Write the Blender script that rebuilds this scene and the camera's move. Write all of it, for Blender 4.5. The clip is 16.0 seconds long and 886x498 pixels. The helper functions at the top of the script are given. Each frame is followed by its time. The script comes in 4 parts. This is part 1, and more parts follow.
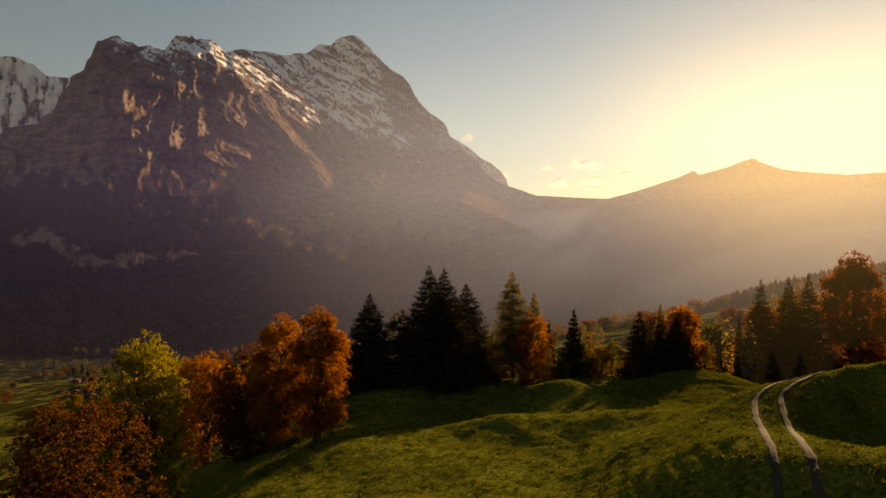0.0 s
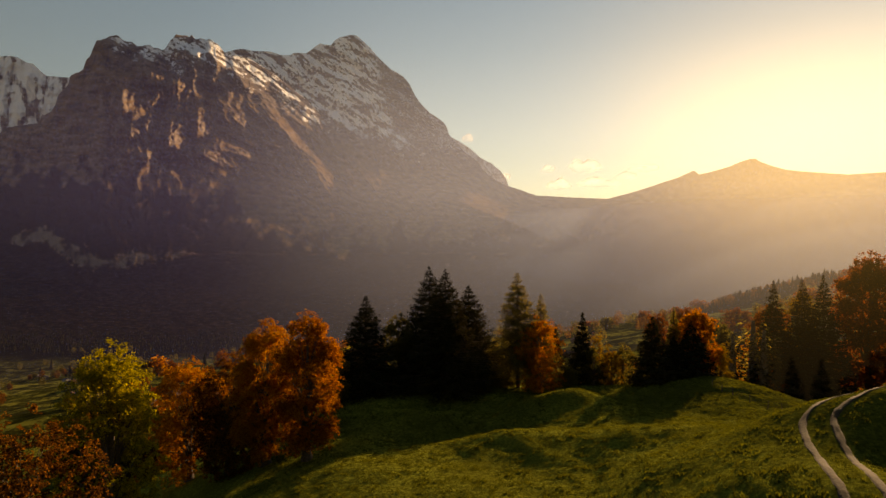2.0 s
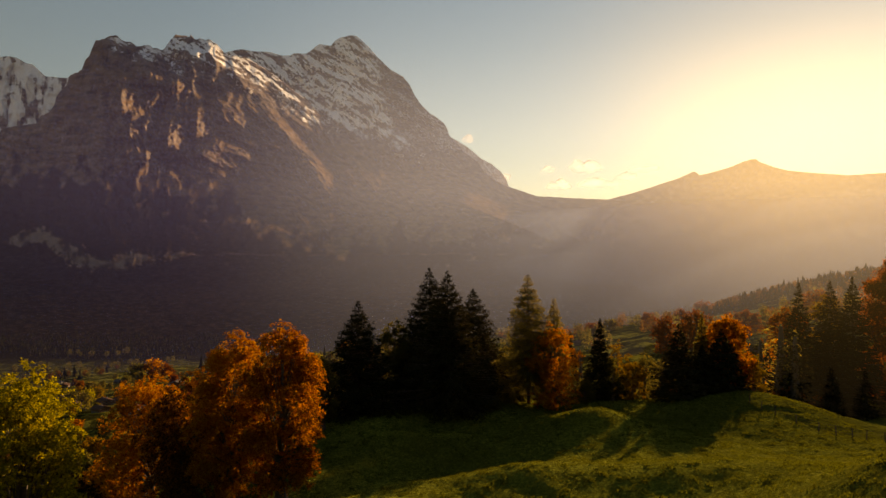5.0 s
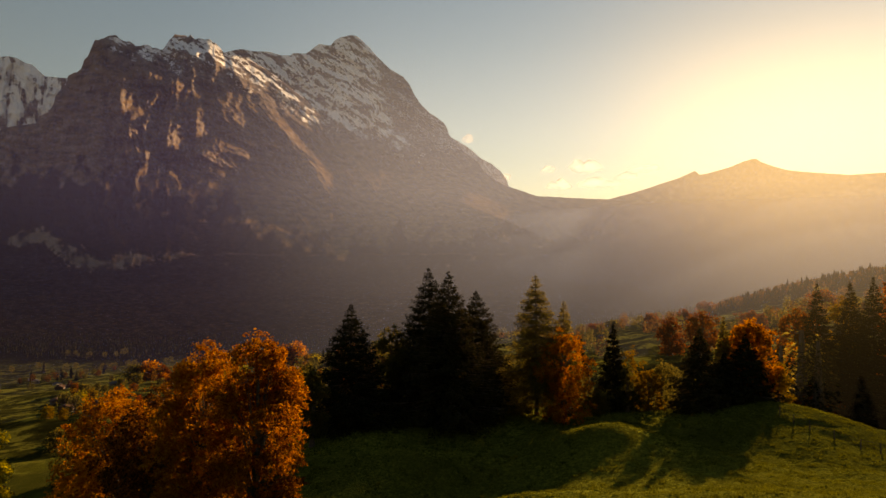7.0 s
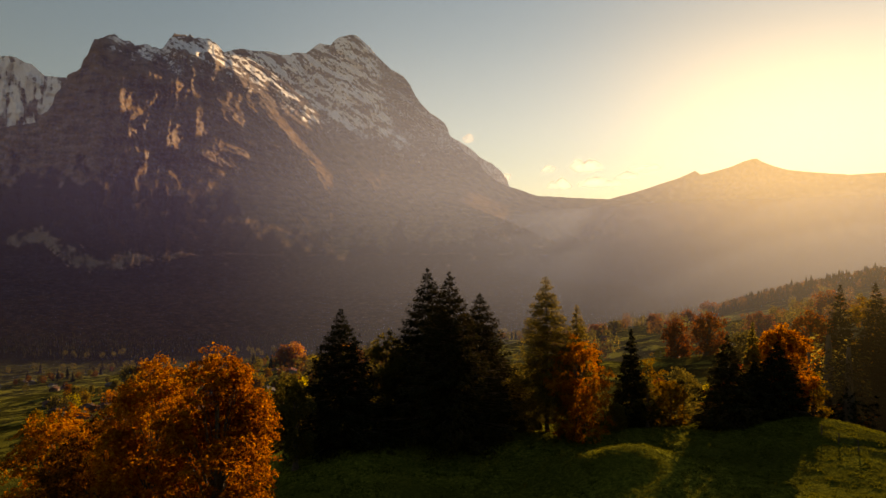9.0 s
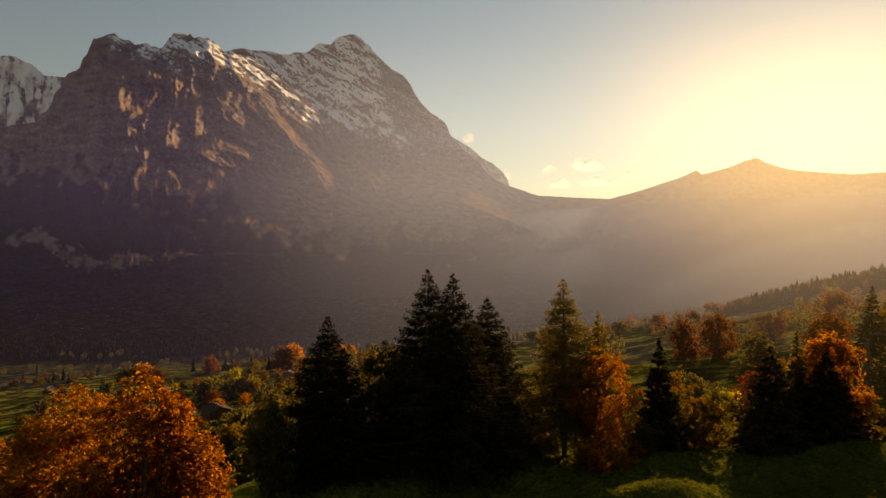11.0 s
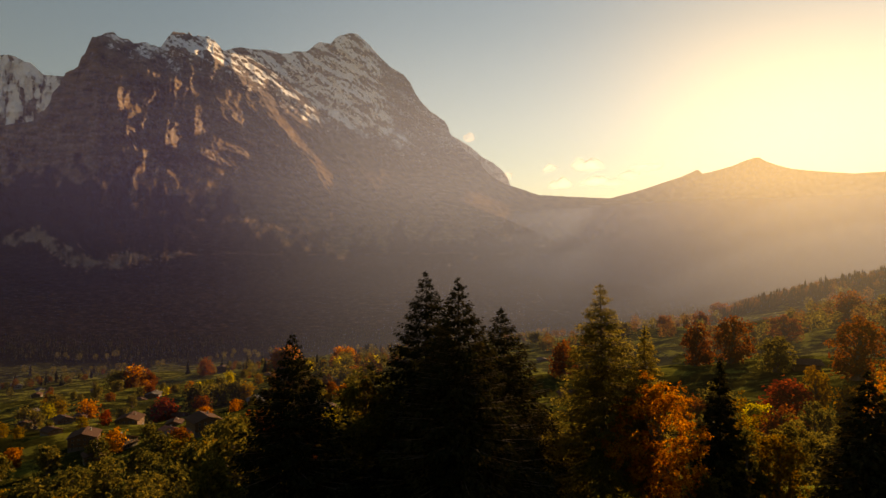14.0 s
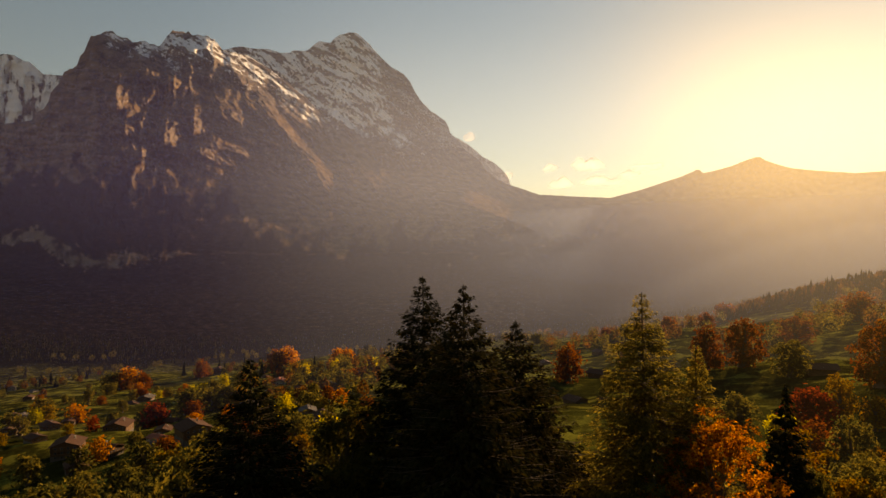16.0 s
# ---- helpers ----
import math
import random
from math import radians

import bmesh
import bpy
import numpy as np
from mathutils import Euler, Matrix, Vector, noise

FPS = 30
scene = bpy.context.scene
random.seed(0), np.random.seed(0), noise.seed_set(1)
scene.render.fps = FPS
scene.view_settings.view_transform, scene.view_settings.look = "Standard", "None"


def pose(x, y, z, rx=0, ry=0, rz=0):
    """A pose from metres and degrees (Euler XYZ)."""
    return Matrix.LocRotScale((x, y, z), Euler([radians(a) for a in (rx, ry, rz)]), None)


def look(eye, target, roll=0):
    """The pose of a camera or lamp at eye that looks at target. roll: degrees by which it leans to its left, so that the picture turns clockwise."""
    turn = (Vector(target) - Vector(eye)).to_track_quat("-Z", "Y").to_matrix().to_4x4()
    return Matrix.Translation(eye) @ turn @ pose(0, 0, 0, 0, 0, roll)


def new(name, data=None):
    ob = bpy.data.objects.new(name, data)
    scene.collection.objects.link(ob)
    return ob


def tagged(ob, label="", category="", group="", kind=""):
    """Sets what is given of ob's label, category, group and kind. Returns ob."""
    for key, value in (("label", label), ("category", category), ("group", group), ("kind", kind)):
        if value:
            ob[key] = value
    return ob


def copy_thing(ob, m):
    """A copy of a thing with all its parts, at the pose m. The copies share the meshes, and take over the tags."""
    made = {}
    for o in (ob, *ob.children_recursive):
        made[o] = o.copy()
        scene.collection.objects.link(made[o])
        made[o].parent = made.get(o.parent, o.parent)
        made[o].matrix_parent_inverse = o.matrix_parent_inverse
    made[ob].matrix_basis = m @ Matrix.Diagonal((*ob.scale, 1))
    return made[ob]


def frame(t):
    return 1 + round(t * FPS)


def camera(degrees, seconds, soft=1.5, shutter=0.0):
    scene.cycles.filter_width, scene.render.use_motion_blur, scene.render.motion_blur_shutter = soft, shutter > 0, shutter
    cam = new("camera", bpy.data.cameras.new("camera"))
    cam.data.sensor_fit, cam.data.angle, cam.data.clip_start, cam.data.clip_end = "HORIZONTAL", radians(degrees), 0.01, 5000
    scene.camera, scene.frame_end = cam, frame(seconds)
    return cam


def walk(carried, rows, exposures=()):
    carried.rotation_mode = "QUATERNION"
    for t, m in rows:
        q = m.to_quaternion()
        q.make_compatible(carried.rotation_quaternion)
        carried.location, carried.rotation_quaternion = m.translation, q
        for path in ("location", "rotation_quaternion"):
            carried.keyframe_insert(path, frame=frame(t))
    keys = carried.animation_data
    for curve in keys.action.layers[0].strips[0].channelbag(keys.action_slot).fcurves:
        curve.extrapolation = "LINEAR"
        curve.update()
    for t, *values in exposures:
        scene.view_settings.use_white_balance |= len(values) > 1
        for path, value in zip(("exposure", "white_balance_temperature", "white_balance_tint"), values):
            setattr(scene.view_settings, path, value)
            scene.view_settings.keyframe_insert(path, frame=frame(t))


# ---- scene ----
cam = camera(72.0, 16.0)
EXPOSURE = 1.07
METRES, EYE, TILT, LEAN, TURN = 60.0, 0.0, 0.9, 0.0, 0.0
ROWS = [
    (0.0, 0.0, 0.0, 0.0, 0.0, 0.0, -0.0),
    (0.5, -0.0006, 0.0198, -0.0003, 0.0, 0.0, -0.01),
    (1.0, -0.0015, 0.0426, -0.0008, -0.0, -0.0, 0.0),
    (1.5, -0.0019, 0.0667, -0.0008, -0.01, -0.0, 0.01),
    (2.0, -0.0021, 0.0922, -0.0011, -0.0, 0.0, 0.0),
    (2.5, -0.0017, 0.1185, -0.0017, 0.0, 0.0, 0.01),
    (3.0, -0.002, 0.145, -0.0023, 0.0, 0.02, 0.0),
    (3.5, -0.0033, 0.1718, -0.003, -0.0, 0.04, -0.01),
    (4.0, -0.0046, 0.1987, -0.0037, 0.0, 0.06, -0.01),
    (6.5, -0.0065, 0.3318, -0.0065, 0.01, 0.08, 0.02),
    (7.0, -0.0069, 0.3583, -0.0072, 0.01, 0.08, 0.03),
    (7.5, -0.0073, 0.3857, -0.0079, 0.02, 0.07, 0.03),
    (8.0, -0.007, 0.4152, -0.0086, 0.02, 0.07, 0.04),
    (8.5, -0.0068, 0.4466, -0.0093, 0.03, 0.07, 0.03),
    (9.0, -0.0072, 0.48, -0.0104, 0.03, 0.07, 0.02),
    (11.5, -0.0116, 0.6575, -0.0131, 0.08, 0.05, 0.04),
    (12.0, -0.0122, 0.6944, -0.0135, 0.09, 0.03, 0.06),
    (12.5, -0.013, 0.7313, -0.0139, 0.09, 0.02, 0.07),
    (13.0, -0.0131, 0.7695, -0.0151, 0.09, 0.02, 0.05),
    (13.5, -0.0134, 0.8068, -0.016, 0.1, 0.02, 0.05),
    (14.0, -0.0132, 0.8446, -0.0161, 0.1, 0.02, 0.05),
    (14.5, -0.0134, 0.8826, -0.0158, 0.1, 0.01, 0.04),
    (15.0, -0.0136, 0.9208, -0.0155, 0.11, -0.0, 0.04),
    (15.5, -0.0143, 0.9602, -0.0156, 0.11, -0.01, 0.03),
    (16.0, -0.0145, 0.9996, -0.0155, 0.11, -0.01, 0.04),
]
walk(cam, [(t, pose(0, 0, EYE, TILT, LEAN, TURN) @ pose(METRES * x, METRES * y, METRES * z, 90 + pitch, roll, yaw)) for t, x, y, z, yaw, pitch, roll in ROWS],
     exposures=[(0.0, EXPOSURE, 10000, 20), (16.0, EXPOSURE, 10000, 20)])

# ---- sky and sun ----
SUN_AZ, SUN_EL = 32.3, 12.8          # degrees to the right of the way ahead, and above the horizon
world = bpy.data.worlds.new("sky")
scene.world = world
world.use_nodes = True
wn = world.node_tree.nodes
wl = world.node_tree.links
wn.clear()
sky = wn.new("ShaderNodeTexSky")
sky.sky_type, sky.sun_disc = "NISHITA", False
sky.sun_elevation, sky.sun_rotation = radians(SUN_EL), radians(SUN_AZ)
sky.altitude, sky.air_density, sky.dust_density, sky.ozone_density = 1200, 1.7, 0.25, 3.0
back = wn.new("ShaderNodeBackground")
back.inputs["Strength"].default_value = 0.05
wout = wn.new("ShaderNodeOutputWorld")
wl.new(sky.outputs[0], back.inputs["Color"])
wl.new(back.outputs[0], wout.inputs["Surface"])
lamp = bpy.data.lights.new("sun", "SUN")
lamp.energy, lamp.angle, lamp.color = 5.0, radians(0.6), (1.0, 0.78, 0.50)
sun = new("sun", lamp)
sx, sy, sz = (math.sin(radians(SUN_AZ)) * math.cos(radians(SUN_EL)), math.cos(radians(SUN_AZ)) * math.cos(radians(SUN_EL)), math.sin(radians(SUN_EL)))
sun.matrix_world = look((sx * 300, sy * 300, sz * 300), (0, 0, 0))


# ---- shape of the land ----
def hump(x, y, cx, cy, rx, ry=None):
    return np.exp(-((x - cx) / rx) ** 2 - ((y - cy) / (ry or rx)) ** 2)


def ramp(v, soft):
    """Zero below 0, rising as v above it, with a soft knee."""
    return soft * np.logaddexp(0, v / soft)


def lattice(ix, iy, seed):
    h = (ix * 374761393 + iy * 668265263 + seed * 1274126177) & 0x7FFFFFFF
    h = ((h ^ (h >> 13)) * 1103515245) & 0x7FFFFFFF
    h = ((h ^ (h >> 16)) * 69069 + 12345) & 0x7FFFFFFF
    return (h ^ (h >> 15)) / float(0x7FFFFFFF)


def waves(x, y, size, seed=0):
    """Smooth noise from -1 to 1 with lumps of about that size in metres."""
    x, y = np.asarray(x, float) / size, np.asarray(y, float) / size
    ix, iy = np.floor(x).astype(np.int64), np.floor(y).astype(np.int64)
    fx, fy = x - ix, y - iy
    ux, uy = fx * fx * fx * (fx * (fx * 6 - 15) + 10), fy * fy * fy * (fy * (fy * 6 - 15) + 10)

    def corner(a, b):
        ang = lattice(ix + a, iy + b, seed) * 2 * np.pi
        return np.cos(ang) * (fx - a) + np.sin(ang) * (fy - b)
    low = corner(0, 0) * (1 - ux) + corner(1, 0) * ux
    high = corner(0, 1) * (1 - ux) + corner(1, 1) * ux
    return (low * (1 - uy) + high * uy) * 1.5


def fractal(x, y, size, octaves, seed=0, gain=0.5, ridged=False):
    total, amp, norm = 0, 1.0, 0
    for k in range(octaves):
        n = waves(x + 17.3 * k, y - 9.1 * k, size / 2 ** k, seed + k)
        total = total + amp * ((1 - 2 * np.abs(n)) if ridged else n)
        norm, amp = norm + amp, amp * gain
    return total / norm


def track_offset(x, y):
    """Distance from the middle line of the farm track."""
    best = np.full(np.shape(x), 1e9)
    for (ax, ay), (bx, by) in zip(TRACK[:-1], TRACK[1:]):
        t = np.clip(((x - ax) * (bx - ax) + (y - ay) * (by - ay)) / ((bx - ax) ** 2 + (by - ay) ** 2), 0, 1)
        best = np.minimum(best, np.hypot(x - ax - t * (bx - ax), y - ay - t * (by - ay)))
    return best


TRACK = [(7.0, 2.0), (12.0, 16.0), (16.0, 27.0), (18.2, 32.0), (20.4, 37.4), (21.7, 40.8), (23.1, 43.4), (25.4, 45.2), (28.6, 46.4), (33.5, 47.6), (42.0, 50.0)]


def land(x, y, fine=True):
    """Height of the ground at x, y."""
    x, y = np.asarray(x, float), np.asarray(y, float)
    # the valley side, its floor and the wooded slope to the right
    side = -31 - 0.079 * y + 0.10 * x + 0.7e-4 * np.maximum(x - 150, 0) ** 2 / (1 + np.maximum(x - 150, 0) / 900) * np.exp(-(np.maximum(y - 700, 0) / 450) ** 2)
    side = side - 0.035 * ramp(y - 430, 60) * (1 - np.clip((x - 180) / 350, 0, 1))
    side = side - 34 * np.clip((y - 650) / 400, 0, 1) * np.exp(-((x / np.maximum(y, 1) - 0.40) / 0.17) ** 2)
    # the wooded rib that comes down the far slope
    way = x / np.maximum(y, 1)
    side = side + (8.5 * np.clip((way - 0.40) / 0.05, 0, 1) + 30 * np.clip(way - 0.45, 0, 0.35)) * np.exp(-((y - 670) / 72) ** 2)
    # unseen hillside behind the start, added to block sky light from the back
    side = side + 0.42 * ramp(-(y + 70), 25)
    side = side + (5 * fractal(x, y, 160, 3, 5) + 4.6 * fractal(x, y, 52, 3, 6) + 1.5 * fractal(x, y, 19, 2, 8)) * np.clip((np.hypot(x, y) - 120) / 150, 0, 1)
    floor = -150 + ramp(side + 150, 12)
    # the near meadow hill with its knolls and dips
    top = -17 - 0.04 * (y - 50)
    top = top + 6.6 * np.where(x < 25, np.exp(-((x - 25) / 12) ** 2), np.exp(-((x - 25) / 34) ** 2)) * np.where(y < 38, np.exp(-((y - 38) / 36) ** 2), np.exp(-((y - 38) / 19) ** 2))
    top = top + 2.1 * hump(x, y, 29, 47.5, 8, 5.5) + 1.5 * hump(x, y, 15.5, 33, 6, 9) + 2.6 * hump(x, y, 34, 43, 6.5, 4) - 2.6 * hump(x, y, 27, 36, 4.6, 3)
    top = top - 2.4 * hump(x, y, 1, 71.5, 10, 6.5) + 0.2 * hump(x, y, -2, 80.5, 7, 4) + 1.9 * hump(x, y, 38.8, 92.5, 8.5, 8.5) + 0.7 * hump(x, y, 17, 76, 6.5, 5.0) + 1.9 * hump(x, y, 16, 81.5, 5.5, 3.4)
    top = top - 0.4 * hump(x, y, 27, 79, 7, 8) - 1.3 * hump(x, y, 1, 86, 6, 5) + 1.6 * hump(x, y, 6, 65, 6.5, 4.5) + 1.2 * hump(x, y, 18, 60, 10, 5) - 0.5 * hump(x, y, 9, 47, 4, 9)
    top = top + 0.5 * fractal(x, y, 11, 2, 3) - 0.45 * ramp(-(x + 13), 3) - 0.42 * ramp(y - 104, 4) - 0.3 * ramp(x - 62, 6) - 0.20 * ramp(x - 45, 3) * np.clip((y - 62) / 14, 0, 1)
    z = floor + ramp(top - floor, 3)
    if fine:
        near = np.clip(1.6 - np.hypot(x - 10, y - 50) / 90, 0, 1)
        ruts = np.clip(1 - track_offset(x, y) / 2.2, 0, 1)
        step = z / 0.62 + 0.9 * fractal(x, y, 9, 2, 19)
        z = z + near * (1 - ruts) * 0.075 * np.sin(2 * np.pi * step) * np.clip(0.5 + 1.5 * waves(x, y, 14, 23), 0, 1)
        z = z + near * (1 - ruts) * (0.15 * fractal(x, y, 1.5, 4, 9, 0.7) + 0.07 * np.abs(waves(x, y, 0.9, 14)))
    return z


def height(x, y):
    return float(land(np.array([x]), np.array([y]))[0])


def mesh_from(name, verts, faces, smooth=False):
    """A mesh from arrays: verts n x 3, faces m x 3 or m x 4."""
    verts, faces = np.asarray(verts, np.float32), np.asarray(faces, np.int32)
    me = bpy.data.meshes.new(name)
    me.vertices.add(len(verts))
    me.vertices.foreach_set("co", verts.ravel())
    n = faces.shape[1]
    me.loops.add(faces.size)
    me.loops.foreach_set("vertex_index", faces.ravel())
    me.polygons.add(len(faces))
    me.polygons.foreach_set("loop_start", np.arange(0, faces.size, n, dtype=np.int32))
    me.polygons.foreach_set("loop_total", np.full(len(faces), n, np.int32))
    me.polygons.foreach_set("use_smooth", np.full(len(faces), smooth))
    me.update(calc_edges=True)
    return me


def sheet(rows, cols):
    i = np.arange((rows - 1) * (cols - 1))
    a = (i // (cols - 1)) * cols + i % (cols - 1)
    return np.stack([a, a + 1, a + cols + 1, a + cols], 1)


def graded(inner_lo, inner_hi, step, lo, hi, grow):
    """Coordinates that lie close together between two bounds and wider apart beyond them."""
    mid = list(np.arange(inner_lo, inner_hi, step))
    d, v, up = step, mid[-1], []
    while v < hi:
        d *= grow
        v += d
        up.append(min(v, hi))
    d, v, down = step, mid[0], []
    while v > lo:
        d *= grow
        v -= d
        down.append(max(v, lo))
    return np.array(down[::-1] + mid + up)


# ---- materials ----
def material(name):
    m = bpy.data.materials.new(name)
    m.use_nodes = True
    t = m.node_tree
    t.nodes.clear()
    return m, t.nodes, t.links, t.nodes.new("ShaderNodeOutputMaterial")


def noise_node(n, l, scale, detail=4, source="Object", rough=0.55):
    tc = n.new("ShaderNodeTexCoord")
    nz = n.new("ShaderNodeTexNoise")
    nz.inputs["Scale"].default_value, nz.inputs["Detail"].default_value, nz.inputs["Roughness"].default_value = scale, detail, rough
    l.new(tc.outputs[source], nz.inputs["Vector"])
    return nz.outputs["Fac"]


def ramp_node(n, l, fac, stops):
    r = n.new("ShaderNodeValToRGB")
    e = r.color_ramp.elements
    while len(e) < len(stops):
        e.new(0.5)
    for el, (p, c) in zip(e, stops):
        el.position, el.color = p, (*c, 1) if len(c) == 3 else c
    l.new(fac, r.inputs[0])
    return r.outputs[0]


def mix_node(n, l, fac, a, b, mode="MIX"):
    m = n.new("ShaderNodeMix")
    m.data_type, m.blend_type = "RGBA", mode
    for socket, v in ((m.inputs[0], fac), (m.inputs[6], a), (m.inputs[7], b)):
        if isinstance(v, (float, int)):
            socket.default_value = v
        elif isinstance(v, tuple):
            socket.default_value = (*v, 1)
        else:
            l.new(v, socket)
    return m.outputs[2]


def math_node(n, l, op, a, b=0.0, clamp=False):
    m = n.new("ShaderNodeMath")
    m.operation, m.use_clamp = op, clamp
    for s, v in zip(m.inputs, (a, b)):
        if isinstance(v, (float, int)):
            s.default_value = v
        else:
            l.new(v, s)
    return m.outputs[0]


def bump_node(n, l, fac, strength, distance):
    b = n.new("ShaderNodeBump")
    b.inputs["Strength"].default_value, b.inputs["Distance"].default_value = strength, distance
    l.new(fac, b.inputs["Height"])
    return b.outputs[0]


def solid(name, stops, scale, rough=0.8, bump=0.3, depth=0.02, metal=0.0, second=None):
    """A plain surface whose colour wanders between the stops, with fine relief."""
    m, n, l, out = material(name)
    p = n.new("ShaderNodeBsdfPrincipled")
    p.inputs["Roughness"].default_value, p.inputs["Metallic"].default_value = rough, metal
    p.inputs["Specular IOR Level"].default_value = 0.06
    f = noise_node(n, l, scale)
    col = ramp_node(n, l, f, stops)
    if second:
        f2 = noise_node(n, l, scale / 9, 3)
        col = mix_node(n, l, ramp_node(n, l, f2, [(0.42, (0, 0, 0)), (0.62, (1, 1, 1))]), col, second)
    l.new(col, p.inputs["Base Color"])
    l.new(bump_node(n, l, f, bump, depth), p.inputs["Normal"])
    l.new(p.outputs[0], out.inputs[0])
    return m


def leafy(name, colours, through_light=0.5, gain=1.0):
    """Leaves: a colour of its own for each leaf and each tree, light shining through."""
    m, n, l, out = material(name)
    g = n.new("ShaderNodeNewGeometry")
    o = n.new("ShaderNodeObjectInfo")
    stops = [((k + 0.5) / len(colours), c) for k, c in enumerate(colours)]
    patch = noise_node(n, l, 0.45, 2)
    mixed = math_node(n, l, "ADD", math_node(n, l, "MULTIPLY", g.outputs["Random Per Island"], 0.55), math_node(n, l, "MULTIPLY", patch, 0.5))
    mixed = math_node(n, l, "ADD", mixed, math_node(n, l, "MULTIPLY", math_node(n, l, "SUBTRACT", o.outputs["Random"], 0.5), 0.3))
    col = ramp_node(n, l, mixed, stops)
    d = n.new("ShaderNodeBsdfDiffuse")
    t = n.new("ShaderNodeBsdfTranslucent")
    x = n.new("ShaderNodeMixShader")
    x.inputs[0].default_value = through_light
    l.new(mix_node(n, l, 1.0, col, (0.7, 0.7, 0.7), "MULTIPLY"), d.inputs[0])
    l.new(mix_node(n, l, 1.0, col, (1.1 * gain, 0.92 * gain, 0.55 * gain), "MULTIPLY"), t.inputs[0])
    l.new(d.outputs[0], x.inputs[1])
    l.new(t.outputs[0], x.inputs[2])
    l.new(x.outputs[0], out.inputs[0])
    return m


BARK = solid("bark", [(0.3, (0.05, 0.04, 0.03)), (0.7, (0.13, 0.10, 0.08))], 6, 0.9, 0.8, 0.03)
ORANGE = leafy("orange_leaves", [(0.12, 0.036, 0.005), (0.28, 0.095, 0.008), (0.42, 0.18, 0.012), (0.46, 0.27, 0.03)], 0.52, 1.2)
RUST = leafy("rust_leaves", [(0.09, 0.026, 0.008), (0.18, 0.05, 0.010), (0.27, 0.09, 0.014), (0.26, 0.13, 0.02)], 0.42, 0.7)
# rust leaves with shaded and sunlit clumps painted into the colours
SHADE_PAINTED_RUST = leafy("mottled_rust_leaves", [(0.026, 0.020, 0.008), (0.055, 0.027, 0.008), (0.13, 0.050, 0.011), (0.30, 0.125, 0.02)], 0.48, 0.95)
COPPER = leafy("copper_leaves", [(0.13, 0.036, 0.010), (0.26, 0.075, 0.014), (0.36, 0.125, 0.02)], 0.5, 1.0)
CRIMSON = leafy("crimson_leaves", [(0.16, 0.025, 0.012), (0.28, 0.045, 0.016), (0.36, 0.09, 0.02)], 0.4, 0.7)
LIME = leafy("yellow_green_leaves", [(0.11, 0.11, 0.012), (0.28, 0.26, 0.018), (0.44, 0.39, 0.026)], 0.6, 1.35)
OLIVE = leafy("olive_leaves", [(0.042, 0.045, 0.014), (0.09, 0.088, 0.025), (0.165, 0.14, 0.036)], 0.5, 1.1)
BROWN = leafy("brown_leaves", [(0.06, 0.026, 0.010), (0.11, 0.048, 0.014), (0.16, 0.085, 0.022), (0.12, 0.085, 0.022)])
GOLD = leafy("gold_leaves", [(0.14, 0.07, 0.008), (0.27, 0.15, 0.012), (0.30, 0.20, 0.02), (0.13, 0.12, 0.015)], 0.45, 0.75)
NEEDLES = leafy("spruce_needles", [(0.012, 0.016, 0.007), (0.026, 0.027, 0.011), (0.062, 0.050, 0.018)], 0.20)
LARCH = leafy("larch_needles", [(0.09, 0.088, 0.028), (0.17, 0.152, 0.042), (0.26, 0.212, 0.053)], 0.6, 1.25)
BLADES = leafy("grass_blades", [(0.045, 0.056, 0.009), (0.09, 0.107, 0.016), (0.13, 0.15, 0.022)], 0.5, 0.85)


def meadow():
    m, n, l, out = material("meadow_grass")
    p = n.new("ShaderNodeBsdfDiffuse")
    fine = noise_node(n, l, 3.0, 7, rough=0.75)
    broad = noise_node(n, l, 0.11, 4)
    far = noise_node(n, l, 0.012, 5)
    col = ramp_node(n, l, fine, [(0.30, (0.024, 0.026, 0.006)), (0.50, (0.122, 0.130, 0.018)), (0.72, (0.32, 0.33, 0.047))])
    col = mix_node(n, l, ramp_node(n, l, broad, [(0.4, (0, 0, 0)), (0.7, (0.6, 0.6, 0.6))]), col, (0.105, 0.102, 0.014))
    # dark patches: shade over the fields is put into the colour
    col = mix_node(n, l, ramp_node(n, l, far, [(0.44, (0, 0, 0)), (0.54, (0.75, 0.75, 0.75))]), col, (0.025, 0.028, 0.006))
    g = n.new("ShaderNodeNewGeometry")
    pos = n.new("ShaderNodeSeparateXYZ")
    l.new(g.outputs["Position"], pos.inputs[0])
    # valley fields: tree shade and lit strips painted into the turf colour as blotches
    blotches = noise_node(n, l, 0.06, 6, rough=0.7)
    valley_share = math_node(n, l, "MULTIPLY", math_node(n, l, "SUBTRACT", pos.outputs[1], 112.0), 0.007, True)
    lit_shaded_turf = ramp_node(n, l, blotches, [(0.42, (0.008, 0.008, 0.003)), (0.52, (0.027, 0.026, 0.007)), (0.58, (0.118, 0.114, 0.021))])
    col = mix_node(n, l, math_node(n, l, "MULTIPLY", valley_share, 0.88), col, lit_shaded_turf)
    # wood floor, near black: the shade of backlit trees is in the colour
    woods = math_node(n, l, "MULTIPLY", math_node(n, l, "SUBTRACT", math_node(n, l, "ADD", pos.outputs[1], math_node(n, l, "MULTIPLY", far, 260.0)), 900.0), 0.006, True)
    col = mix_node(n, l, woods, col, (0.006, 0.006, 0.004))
    l.new(col, p.inputs["Color"])
    l.new(bump_node(n, l, fine, 1.0, 0.42), p.inputs["Normal"])
    l.new(p.outputs[0], out.inputs[0])
    return m


